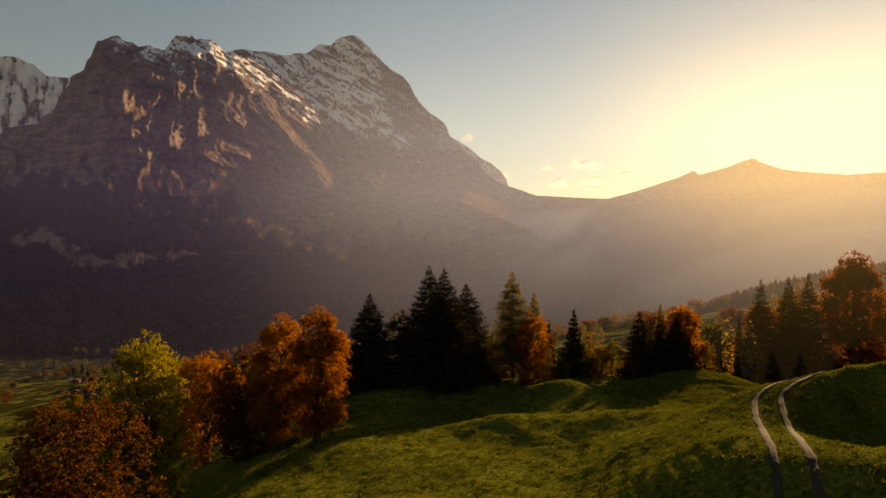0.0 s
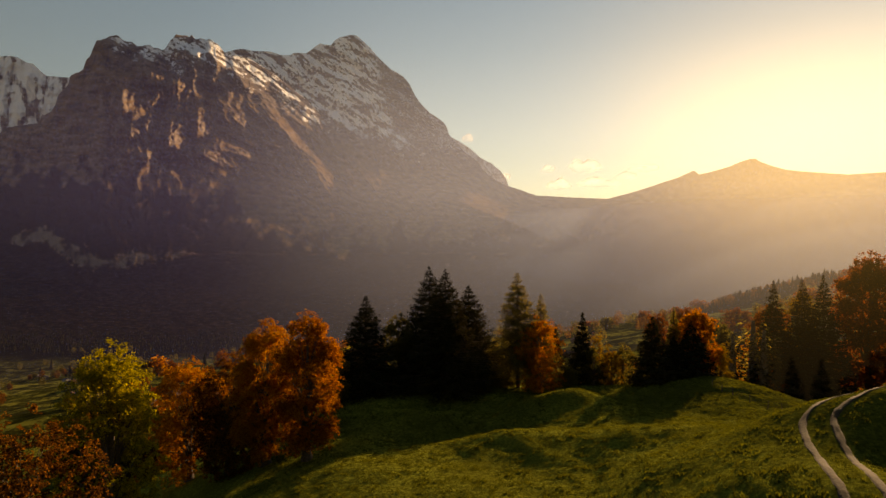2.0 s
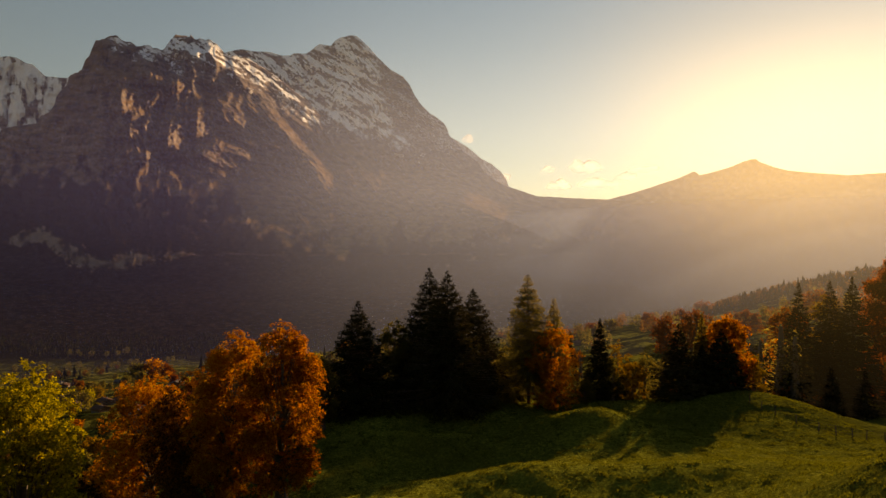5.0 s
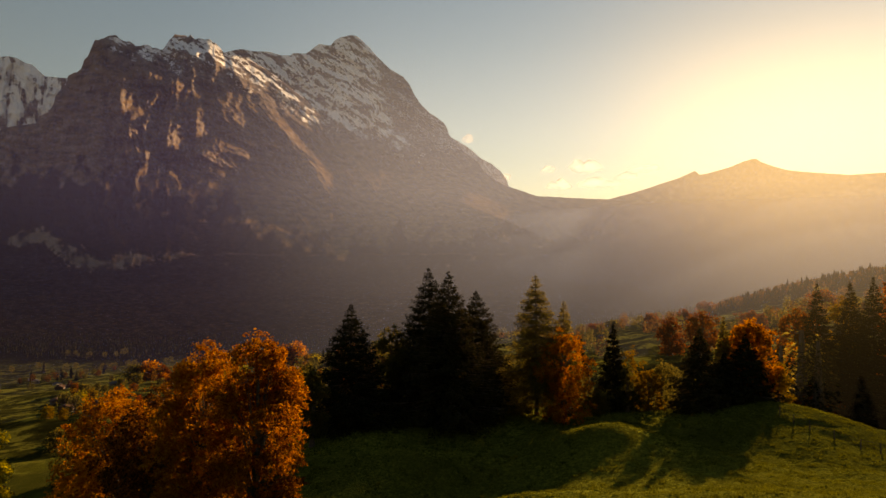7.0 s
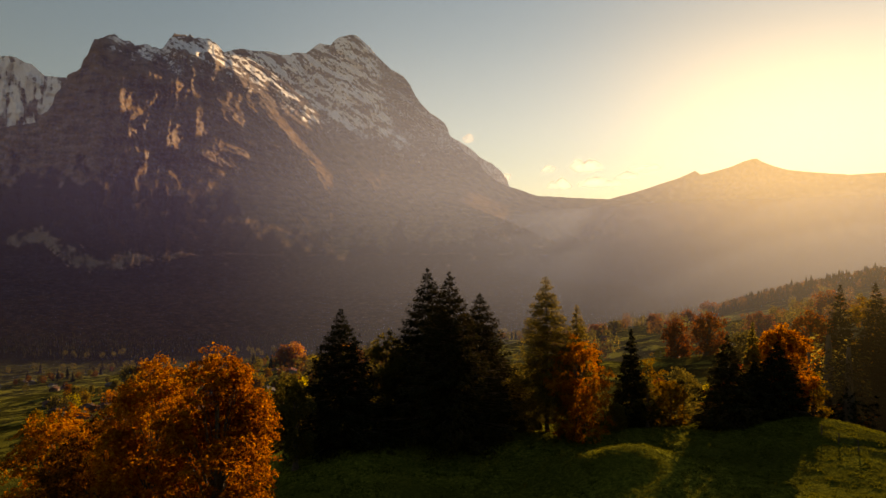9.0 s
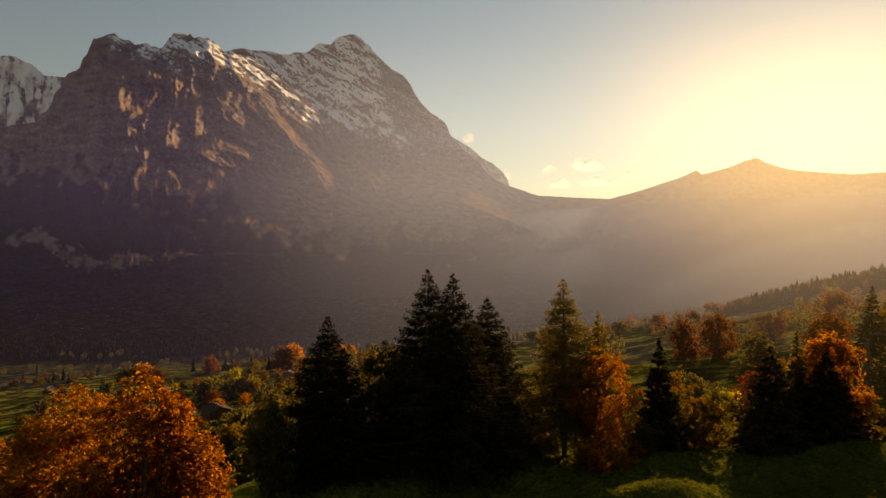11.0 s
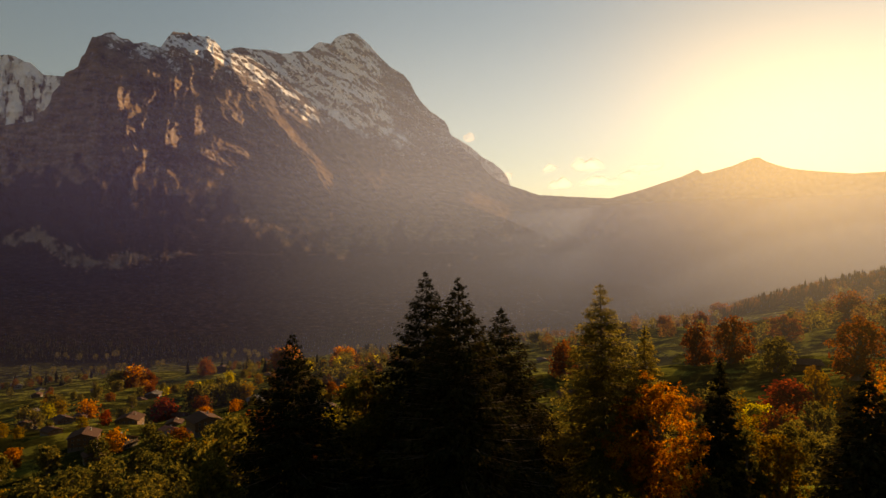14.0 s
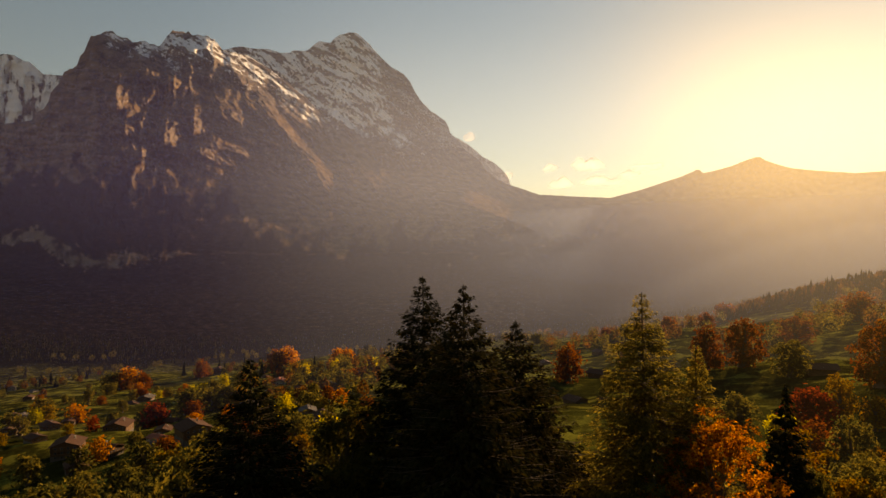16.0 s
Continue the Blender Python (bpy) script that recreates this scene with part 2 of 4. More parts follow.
MEADOW = meadow()
GRAVEL = solid("track_gravel", [(0.3, (0.026, 0.019, 0.012)), (0.7, (0.064, 0.047, 0.031))], 5, 0.9, 0.9, 0.04)


def attribute_node(n, key):
    a = n.new("ShaderNodeAttribute")
    a.attribute_type, a.attribute_name = "GEOMETRY", key
    return a.outputs["Fac"]


def mountain_rock():
    """Layered rock with pale cliffs, autumn turf, woods painted dark as in shade, and snow, by the shares that the
    mountain sides carry.
    """
    m, n, l, out = material("mountain_rock")
    p = n.new("ShaderNodeBsdfDiffuse")
    small = noise_node(n, l, 0.02, 8, rough=0.7)
    fine = noise_node(n, l, 0.075, 6, rough=0.7)
    tc = n.new("ShaderNodeTexCoord")
    tilt = n.new("ShaderNodeMapping")
    tilt.inputs["Rotation"].default_value = (0, radians(-14), 0)
    tilt.inputs["Scale"].default_value = (0.0045, 0.0045, 0.045)
    l.new(tc.outputs["Object"], tilt.inputs["Vector"])
    beds = n.new("ShaderNodeTexNoise")
    beds.inputs["Scale"].default_value, beds.inputs["Detail"].default_value, beds.inputs["Roughness"].default_value = 1.0, 7, 0.65
    l.new(tilt.outputs[0], beds.inputs["Vector"])
    rock = ramp_node(n, l, small, [(0.32, (0.035, 0.029, 0.027)), (0.5, (0.12, 0.097, 0.084)), (0.72, (0.30, 0.24, 0.205))])
    rock = mix_node(n, l, ramp_node(n, l, beds.outputs["Fac"], [(0.44, (0, 0, 0)), (0.60, (0.65, 0.65, 0.65))]), rock, (0.29, 0.225, 0.175))
    rock = mix_node(n, l, 1.0, rock, ramp_node(n, l, fine, [(0.36, (0.42, 0.42, 0.42)), (0.5, (0.95, 0.95, 0.95)), (0.64, (1.0, 1.0, 1.0))]), "MULTIPLY")
    rock = mix_node(n, l, attribute_node(n, "pale"), rock, (0.42, 0.36, 0.33))
    turf = ramp_node(n, l, small, [(0.35, (0.07, 0.045, 0.022)), (0.6, (0.18, 0.11, 0.042)), (0.8, (0.27, 0.15, 0.05))])
    # near-black wood: the shaded side of backlit trees is put into the colour
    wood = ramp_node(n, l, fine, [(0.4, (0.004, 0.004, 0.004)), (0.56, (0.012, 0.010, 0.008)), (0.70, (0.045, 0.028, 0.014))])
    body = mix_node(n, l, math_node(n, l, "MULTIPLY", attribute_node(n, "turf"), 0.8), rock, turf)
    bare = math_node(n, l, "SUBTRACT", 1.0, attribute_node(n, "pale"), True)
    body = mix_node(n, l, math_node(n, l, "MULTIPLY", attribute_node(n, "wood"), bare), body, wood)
    patch = math_node(n, l, "MULTIPLY", math_node(n, l, "SUBTRACT", fine, 0.5), 1.6)
    snow = math_node(n, l, "MULTIPLY", math_node(n, l, "SUBTRACT", math_node(n, l, "ADD", attribute_node(n, "snow"), patch), 0.30), 2.6, True)
    snow = math_node(n, l, "MULTIPLY", snow, math_node(n, l, "MULTIPLY", attribute_node(n, "snow"), 3.0, True))
    body = mix_node(n, l, snow, body, (0.78, 0.78, 0.80))
    l.new(body, p.inputs["Color"])
    l.new(bump_node(n, l, small, 1.0, 14.0), p.inputs["Normal"])
    l.new(p.outputs[0], out.inputs[0])
    return m


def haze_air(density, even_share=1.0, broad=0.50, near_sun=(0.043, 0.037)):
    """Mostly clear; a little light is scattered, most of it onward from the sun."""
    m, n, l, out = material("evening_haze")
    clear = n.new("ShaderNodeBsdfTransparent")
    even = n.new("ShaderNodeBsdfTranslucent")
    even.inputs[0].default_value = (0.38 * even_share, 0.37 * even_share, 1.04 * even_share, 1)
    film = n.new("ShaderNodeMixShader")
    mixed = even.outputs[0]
    # yellow tints put the sun's glow into the near-sun scatter
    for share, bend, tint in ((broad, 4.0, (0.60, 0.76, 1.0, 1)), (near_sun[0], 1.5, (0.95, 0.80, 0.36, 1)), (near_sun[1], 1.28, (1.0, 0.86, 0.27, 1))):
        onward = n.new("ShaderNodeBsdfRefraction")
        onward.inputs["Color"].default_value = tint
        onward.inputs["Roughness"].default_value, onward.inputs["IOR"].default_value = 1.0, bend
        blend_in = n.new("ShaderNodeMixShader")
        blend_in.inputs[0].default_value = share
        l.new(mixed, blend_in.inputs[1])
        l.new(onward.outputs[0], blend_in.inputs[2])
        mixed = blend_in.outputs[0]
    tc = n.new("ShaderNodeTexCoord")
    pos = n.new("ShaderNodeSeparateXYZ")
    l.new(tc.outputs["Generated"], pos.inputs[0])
    # thinner low down, standing in for ridge shadow on the valley air
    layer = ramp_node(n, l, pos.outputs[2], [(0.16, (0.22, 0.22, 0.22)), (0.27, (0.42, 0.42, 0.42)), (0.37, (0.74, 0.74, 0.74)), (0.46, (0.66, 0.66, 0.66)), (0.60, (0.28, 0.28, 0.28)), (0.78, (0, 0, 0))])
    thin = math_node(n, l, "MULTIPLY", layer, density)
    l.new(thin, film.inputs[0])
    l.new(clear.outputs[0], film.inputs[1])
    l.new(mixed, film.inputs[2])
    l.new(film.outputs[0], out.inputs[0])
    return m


HAZE_GLARE, HAZE_NEAR, HAZE_MID, HAZE_FAR = haze_air(0.011, 0.15, 0.25, (0.25, 0.2)), haze_air(0.024), haze_air(0.048), haze_air(0.090)
ROCK = mountain_rock()
TIMBER = solid("dark_timber", [(0.3, (0.06, 0.035, 0.02)), (0.7, (0.16, 0.09, 0.05))], 3, 0.75, 0.4, 0.02)
PLASTER = solid("white_plaster", [(0.3, (0.20, 0.18, 0.155)), (0.7, (0.38, 0.345, 0.30))], 2, 0.9, 0.2, 0.01)
STONE_WALL = solid("lime_washed_stone", [(0.3, (0.08, 0.066, 0.055)), (0.7, (0.16, 0.14, 0.12))], 2, 0.9, 0.4, 0.02)
ROOF_BROWN = solid("brown_roof", [(0.3, (0.045, 0.023, 0.017)), (0.7, (0.095, 0.05, 0.035))], 2.5, 0.9, 0.5, 0.03)
ROOF_GREY = solid("grey_roof", [(0.3, (0.05, 0.044, 0.042)), (0.7, (0.11, 0.095, 0.09))], 2.5, 0.9, 0.5, 0.03)
ROOF_RED = solid("red_roof", [(0.3, (0.16, 0.05, 0.034)), (0.7, (0.28, 0.10, 0.06))], 2.5, 0.7, 0.5, 0.03)
PANE = solid("window_glass", [(0.3, (0.02, 0.02, 0.025)), (0.7, (0.05, 0.05, 0.06))], 1, 0.08, 0.0, 0.001)
POST_WOOD = solid("weathered_wood", [(0.3, (0.045, 0.036, 0.028)), (0.7, (0.11, 0.09, 0.07))], 8, 0.9, 0.6, 0.01)


# ---- ground, track and mountains ----
def set_material(me, *mats):
    for m in mats:
        me.materials.append(m)
    return me


gx = graded(-24, 56, 0.40, -4900, 4900, 1.07)
gy = graded(24, 108, 0.40, -900, 4900, 1.06)
GX, GY = np.meshgrid(gx, gy)
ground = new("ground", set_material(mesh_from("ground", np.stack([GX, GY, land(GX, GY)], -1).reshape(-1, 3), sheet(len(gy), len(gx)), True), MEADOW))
tagged(ground, "green autumn meadow falling away into a wide valley", "ground", kind="structure")


def smooth_line(points, step):
    """Points close together along a rounded line through those given."""
    p = np.array(points, float)
    p = np.vstack([2 * p[0] - p[1], p, 2 * p[-1] - p[-2]])
    out = []
    for a, b, c, d in zip(p[:-3], p[1:-2], p[2:-1], p[3:]):
        n = max(2, int(np.hypot(*(c - b)[:2]) / step))
        for t in np.arange(n) / n:
            out.append(0.5 * ((2 * b) + (c - a) * t + (2 * a - 5 * b + 4 * c - d) * t * t + (3 * b - a - 3 * c + d) * t ** 3))
    return np.array(out + [p[-2]])


def wheel_track(offset, seed):
    """One worn wheel line of the track, with ragged edges, bedded in the turf."""
    mid = smooth_line(TRACK, 0.3)
    way = np.gradient(mid, axis=0)
    way /= np.linalg.norm(way, axis=1)[:, None]
    side = np.stack([way[:, 1], -way[:, 0]], 1)
    across = np.linspace(-1, 1, 7)
    k = np.arange(len(mid)) * 0.3
    half = 0.26 + 0.08 * waves(k, k * 0, 1.3, seed) + 0.09 * waves(k, k * 0, 0.6, seed + 3)
    shift = offset + 0.08 * waves(k, k * 0, 4.0, seed + 7)
    q = mid[:, None, :] + side[:, None, :] * (shift[:, None] + half[:, None] * across[None, :])[..., None]
    z = land(q[..., 0], q[..., 1]) + 0.05 * (1 - across[None, :] ** 2) ** 0.5 + 0.02 * waves(q[..., 0], q[..., 1], 0.4, seed)
    z[:, 0] -= 0.06
    z[:, -1] -= 0.06
    me = mesh_from("wheel_line", np.concatenate([q, z[..., None]], -1).reshape(-1, 3), sheet(len(mid), 7), True)
    return set_material(me, GRAVEL)


track = tagged(new("track"), "pale gravel farm track with two worn wheel lines", "track", kind="structure")
for off, seed in ((-0.82, 21), (0.82, 33)):
    wl_ob = new("wheel_line", wheel_track(off, seed))
    wl_ob.parent = track


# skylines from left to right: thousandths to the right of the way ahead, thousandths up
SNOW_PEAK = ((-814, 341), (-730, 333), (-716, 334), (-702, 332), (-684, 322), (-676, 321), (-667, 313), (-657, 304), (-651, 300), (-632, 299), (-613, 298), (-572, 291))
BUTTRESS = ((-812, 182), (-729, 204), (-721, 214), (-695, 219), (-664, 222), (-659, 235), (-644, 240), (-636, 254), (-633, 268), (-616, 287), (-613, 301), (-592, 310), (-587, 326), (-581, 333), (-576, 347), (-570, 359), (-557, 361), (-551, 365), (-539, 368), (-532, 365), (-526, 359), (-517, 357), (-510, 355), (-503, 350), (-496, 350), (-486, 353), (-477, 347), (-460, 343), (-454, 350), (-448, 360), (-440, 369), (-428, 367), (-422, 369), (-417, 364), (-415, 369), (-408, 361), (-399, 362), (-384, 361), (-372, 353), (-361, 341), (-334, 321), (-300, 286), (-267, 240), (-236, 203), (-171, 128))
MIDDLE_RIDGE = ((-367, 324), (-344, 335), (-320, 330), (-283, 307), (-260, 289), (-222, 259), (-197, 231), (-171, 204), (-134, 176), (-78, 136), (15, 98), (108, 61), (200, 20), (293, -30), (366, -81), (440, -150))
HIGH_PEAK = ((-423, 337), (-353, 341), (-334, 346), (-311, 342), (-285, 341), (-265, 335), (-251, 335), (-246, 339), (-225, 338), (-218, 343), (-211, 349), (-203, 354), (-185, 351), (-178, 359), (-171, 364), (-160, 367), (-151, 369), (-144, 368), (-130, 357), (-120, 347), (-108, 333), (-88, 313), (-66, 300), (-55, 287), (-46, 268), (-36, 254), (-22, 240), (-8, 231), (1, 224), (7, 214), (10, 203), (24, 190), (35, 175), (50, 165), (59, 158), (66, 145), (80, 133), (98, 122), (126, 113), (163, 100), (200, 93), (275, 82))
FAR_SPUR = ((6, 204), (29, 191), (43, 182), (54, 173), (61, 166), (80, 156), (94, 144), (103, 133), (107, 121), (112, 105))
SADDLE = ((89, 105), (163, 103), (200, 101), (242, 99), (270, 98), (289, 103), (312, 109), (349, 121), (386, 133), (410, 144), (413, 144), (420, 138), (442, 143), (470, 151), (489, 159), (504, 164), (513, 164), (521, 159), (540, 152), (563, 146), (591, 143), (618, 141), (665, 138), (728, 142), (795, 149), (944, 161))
# how far ahead the slopes lie at each elevation; all run out on the valley floor
LEVELS = (-178, -150, -132, -95, -39, 54, 120, 146, 211, 285, 364)


def blend(v, lo, hi):
    t = np.clip((v - lo) / (hi - lo), 0, 1)
    return t * t * (3 - 2 * t)


def terraces(k):
    """Offset of a stepped profile from the even slope, for steps counted by k."""
    f = k - np.floor(k)
    return np.clip(f * 2.2 - 0.6, 0, 1) - f


# pillars of the cliffs: place of the steep flank, foot and head, and how far it stands out
PILLARS = ((-522, 140, 300, 1.0), (-486, 150, 335, 1.0), (-446, 175, 300, 1.1), (-408, 165, 345, 1.1), (-372, 150, 350, 1.3), (-330, 70, 330, 1.2),
           (-292, 50, 250, 1.2), (-255, 30, 220, 1.1), (-212, 20, 210, 1.1), (-165, 15, 190, 1.0), (-120, 10, 175, 0.9))


def rock_relief(u, w, rib, ledge, seed, upright=-430.0, slanted=-240.0):
    """Ribs and gullies that run down the face, leaning over to the right of it, and dipping ledges; in metres towards the valley."""
    lean = 0.85 * blend(u, upright, slanted)
    q = u - lean * (285 - w) + 9 * fractal(u, w, 60, 3, seed)
    ribs = 0.45 * (fractal(q, w * 0.30, 64, 3, seed + 3, 0.55, True) - 0.3)
    cuts = fractal(q, w * 0.40, 24, 5, seed + 9, 0.62, True) - 0.3
    slab = 0.16 * u + 0.60 * ramp(u + 400, 25)
    k1 = (w + slab) / 30 + 0.7 * fractal(u, w, 90, 4, seed + 20)
    k2 = (w + slab) / 10.5 + 0.9 * fractal(u, w, 50, 4, seed + 30)
    grain = fractal(u, w, 9, 3, seed + 40, 0.6)
    for edge, low, high, size in PILLARS:
        f = q - edge + (8 + 20 * lean) * fractal(u, w, 34, 4, seed + 50, 0.65)
        tall = blend(w, low - 18, low + 10) * blend(-w, -high - 18, -high + 14)
        ribs = ribs + size * (1 - 0.35 * lean) * tall * np.clip(0.85 + 0.9 * fractal(w + 7 * edge, u * 0.4, 46, 3, seed + 55), 0.2, 1.3) * np.where(f < 0, np.clip(1 + f / 48, 0, 1) ** 1.3, np.clip(1 - f / 30, 0, 1))
    stepped = ledge * np.maximum(blend(w - 0.35 * u, 190, 290), 0.2)
    return rib * (ribs + 0.46 * cuts) - stepped * (terraces(k1) + 0.36 * terraces(k2)) + 0.12 * rib * grain


def range_mesh(name, skyline, u0, u1, ahead, relief, cover, rows=220, step=1.8, jag=1.6, foot=-178.0):
    """A mountain side from its skyline to its foot, with its back falling away behind.
    ahead(u, w): metres ahead; relief(u, w): metres towards the valley; cover(u, w, up): shares of snow, turf, wood and pale rock."""
    u = np.arange(u0, u1, step)
    line = np.array(skyline, float)
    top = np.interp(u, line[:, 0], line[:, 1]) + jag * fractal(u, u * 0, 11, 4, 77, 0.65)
    t = np.linspace(0, 1, rows) ** 1.15
    U = np.repeat(u[None], rows, 0)
    W = top[None] + (foot - top[None]) * t[:, None]
    D = ahead(U, W) - relief(U, W) * np.clip((top[None] - W) / 22, 0.12, 1) * (0.04 + 0.96 * blend(W, -50, 170))
    D = np.clip(D, 830, 4900)
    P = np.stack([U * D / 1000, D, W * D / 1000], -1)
    back = [P[0] + np.array([0, run, -fall]) for run, fall in ((900, 1100), (300, 320), (60, 45))]
    P = np.concatenate([np.array(back), P])
    P[:, :, 1] = np.minimum(P[:, :, 1], 4990)
    me = mesh_from(name, P.reshape(-1, 3), sheet(len(P), len(u)), True)
    n = np.cross(np.gradient(P, axis=1), np.gradient(P, axis=0))
    n /= np.linalg.norm(n, axis=2)[..., None] + 1e-9
    up = np.abs(n[..., 2])
    U = np.concatenate([U[:1]] * 3 + [U])
    W = np.concatenate([W[:1]] * 3 + [W])
    for key, share in zip(("snow", "turf", "wood", "pale"), cover(U, W, up)):
        layer = me.attributes.new(key, "FLOAT", "POINT")
        layer.data.foreach_set("value", np.clip(share, 0, 1).astype(np.float32).ravel())
    return set_material(me, ROCK)


def snow_limit(u):
    return np.interp(u, (-560, -541, -449, -356, -263, -170, -78, 15), (352, 330, 297, 282, 236, 196, 172, 146))


def tree_limit(u):
    return np.interp(u, (-740, -560, -450, -360, -310, -170, -80, 110, 300), (150, 146, 120, 105, 55, 30, 36, 46, 60))


def cover_of(u, w, up, snow_share, ledge):
    mottle = fractal(u, w, 30, 4, 301)
    fine = fractal(u, w, 7, 3, 311)
    streak = fractal(0.88 * u - 0.47 * w, 5.5 * (0.47 * u + 0.88 * w), 42, 5, 321, 0.62)
    snow = blend(w - snow_limit(u) + 34 * mottle + 16 * fine, -8, 50) * blend(up + 1.0 * streak + 0.25 * fine, ledge - 0.05, ledge + 0.40) * snow_share
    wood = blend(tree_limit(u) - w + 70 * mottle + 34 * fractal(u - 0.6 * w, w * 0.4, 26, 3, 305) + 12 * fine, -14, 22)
    turf = blend(up + 0.22 * mottle, 0.22, 0.55) * blend(snow_limit(u) + 8 - w, -10, 25)
    # pale cliff bands above the lower woods
    line = np.interp(u, (-700, -650, -610, -565, -540, -500, -420), (30, 40, 8, -6, -6, 0, 8)) + 5 * mottle
    half = np.interp(u, (-715, -690, -640, -610, -580, -555, -535, -500, -470, -425, -400), (0, 14, 16, 15, 22, 4, 15, 13, 9, 5, 0)) * (0.8 + 0.9 * fine)
    pale = blend(half - np.abs(w - line), -2, 3) * blend(fractal(u, w, 26, 3, 330) + 0.25 * fine, -0.35, 0.2)
    pale = np.maximum(pale, 0.6 * blend(0.25 * fine + fractal(u * 1.6 + w, w, 40, 3, 340), 0.30, 0.6) * blend(u, -440, -400) * blend(-u, 320, 370) * blend(w, -40, 0) * blend(-w, -150, -80))
    return snow, turf, wood, pale


def buttress_ahead(u, w):
    base = np.interp(w, LEVELS, (850, 1000, 1130, 1400, 1780, 2130, 2290, 2335, 2370, 2420, 2620))
    away = np.interp(u, (-800, -560, -537, -450, -370, -300, -200, -100, 0, 150), (240, 0, 40, 265, 520, 760, 1090, 1300, 1380, 1420))
    return base + away * np.clip((w + 80) / 235, 0, 1)


def ridge_ahead(u, w):
    base = np.interp(w, LEVELS, (890, 1040, 1170, 1440, 1830, 2240, 2420, 2470, 2520, 2580, 2760))
    away = np.interp(u, (-362, -260, -170, -78, 15, 150), (480, 980, 1420, 1760, 1850, 1900))
    return base + away * np.clip((w + 60) / 250, 0, 1)


def saddle_ahead(u, w):
    return np.interp(w, (-178, -150, -132, -95, -39, 20, 60, 98, 170), (1000, 1150, 1280, 1590, 2120, 3050, 3850, 4650, 4850))


def peak_edge(w):
    return np.interp(w, (179, 207, 248, 285, 322, 346, 366), (-41, -87, -101, -110, -115, -124, -147))


def peak_ahead(u, w):
    face = np.interp(w, LEVELS, (940, 1090, 1220, 1530, 2050, 3250, 4150, 4350, 4520, 4620, 4740)) + np.clip((u + 150) * 0.7, -170, 120) * blend(w, 40, 150)
    face = face + 2.4 * np.maximum(u - peak_edge(w), 0) * blend(w, 60, 180)
    t = blend(u, 20, 150) * blend(-w, -190, -110)
    return face * (1 - t) + (saddle_ahead(u, w) - 6) * t


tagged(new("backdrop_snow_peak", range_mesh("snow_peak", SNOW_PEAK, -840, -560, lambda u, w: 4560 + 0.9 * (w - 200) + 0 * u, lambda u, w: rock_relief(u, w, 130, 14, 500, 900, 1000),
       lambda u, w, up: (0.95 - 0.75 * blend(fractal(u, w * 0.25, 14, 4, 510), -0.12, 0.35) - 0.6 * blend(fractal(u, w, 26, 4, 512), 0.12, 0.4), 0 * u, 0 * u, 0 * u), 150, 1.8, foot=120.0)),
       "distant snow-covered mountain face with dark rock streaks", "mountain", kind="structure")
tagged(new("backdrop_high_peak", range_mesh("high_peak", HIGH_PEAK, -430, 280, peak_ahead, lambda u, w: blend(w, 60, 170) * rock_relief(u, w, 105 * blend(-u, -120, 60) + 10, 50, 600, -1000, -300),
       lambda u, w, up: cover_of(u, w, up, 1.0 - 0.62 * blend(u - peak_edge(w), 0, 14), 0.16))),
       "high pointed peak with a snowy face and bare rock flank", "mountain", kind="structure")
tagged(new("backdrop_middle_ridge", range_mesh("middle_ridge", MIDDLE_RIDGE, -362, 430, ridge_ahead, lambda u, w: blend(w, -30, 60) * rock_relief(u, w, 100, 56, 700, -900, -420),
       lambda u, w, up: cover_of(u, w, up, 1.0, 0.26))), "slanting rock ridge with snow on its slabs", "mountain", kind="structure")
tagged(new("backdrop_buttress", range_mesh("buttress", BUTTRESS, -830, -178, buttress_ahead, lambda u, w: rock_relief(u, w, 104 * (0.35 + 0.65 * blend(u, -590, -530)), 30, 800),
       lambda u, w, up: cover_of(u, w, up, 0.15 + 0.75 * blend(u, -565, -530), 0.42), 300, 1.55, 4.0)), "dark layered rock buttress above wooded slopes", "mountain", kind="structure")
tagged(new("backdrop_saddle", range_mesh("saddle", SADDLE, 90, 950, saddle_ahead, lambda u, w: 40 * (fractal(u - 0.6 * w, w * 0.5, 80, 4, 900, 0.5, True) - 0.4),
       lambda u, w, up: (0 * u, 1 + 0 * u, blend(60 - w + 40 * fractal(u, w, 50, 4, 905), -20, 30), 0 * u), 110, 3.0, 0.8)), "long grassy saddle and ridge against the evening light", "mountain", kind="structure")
# far spur: pale rock and snow colour imitate the haze over it
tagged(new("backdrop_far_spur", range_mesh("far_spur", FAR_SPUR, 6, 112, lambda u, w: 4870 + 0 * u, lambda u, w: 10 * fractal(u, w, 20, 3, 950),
       lambda u, w, up: (0.55 + 0.5 * fractal(u, w, 12, 3, 955), 0 * u, 0 * u, 1 + 0 * u), 40, 2.0, 0.8, 60.0)), "far spur behind the shoulder of the peak, paled in colour like haze", "mountain", kind="structure")


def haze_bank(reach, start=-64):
    """A thin curved film that imitates evening haze across the valley and scatters the low sun."""
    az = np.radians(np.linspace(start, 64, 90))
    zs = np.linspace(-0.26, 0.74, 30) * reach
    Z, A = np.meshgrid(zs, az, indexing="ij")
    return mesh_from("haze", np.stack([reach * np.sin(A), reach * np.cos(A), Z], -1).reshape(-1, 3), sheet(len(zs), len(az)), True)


# the 118 m film is added to imitate sun glare over trees behind it
for reach, air in ((118.0, HAZE_GLARE), (340.0, HAZE_NEAR), (600.0, HAZE_MID), (830.0, HAZE_FAR)):
    tagged(new("backdrop_haze", set_material(haze_bank(reach), air)), "thin golden film imitating evening haze and sun glare across the valley", "haze", kind="structure")


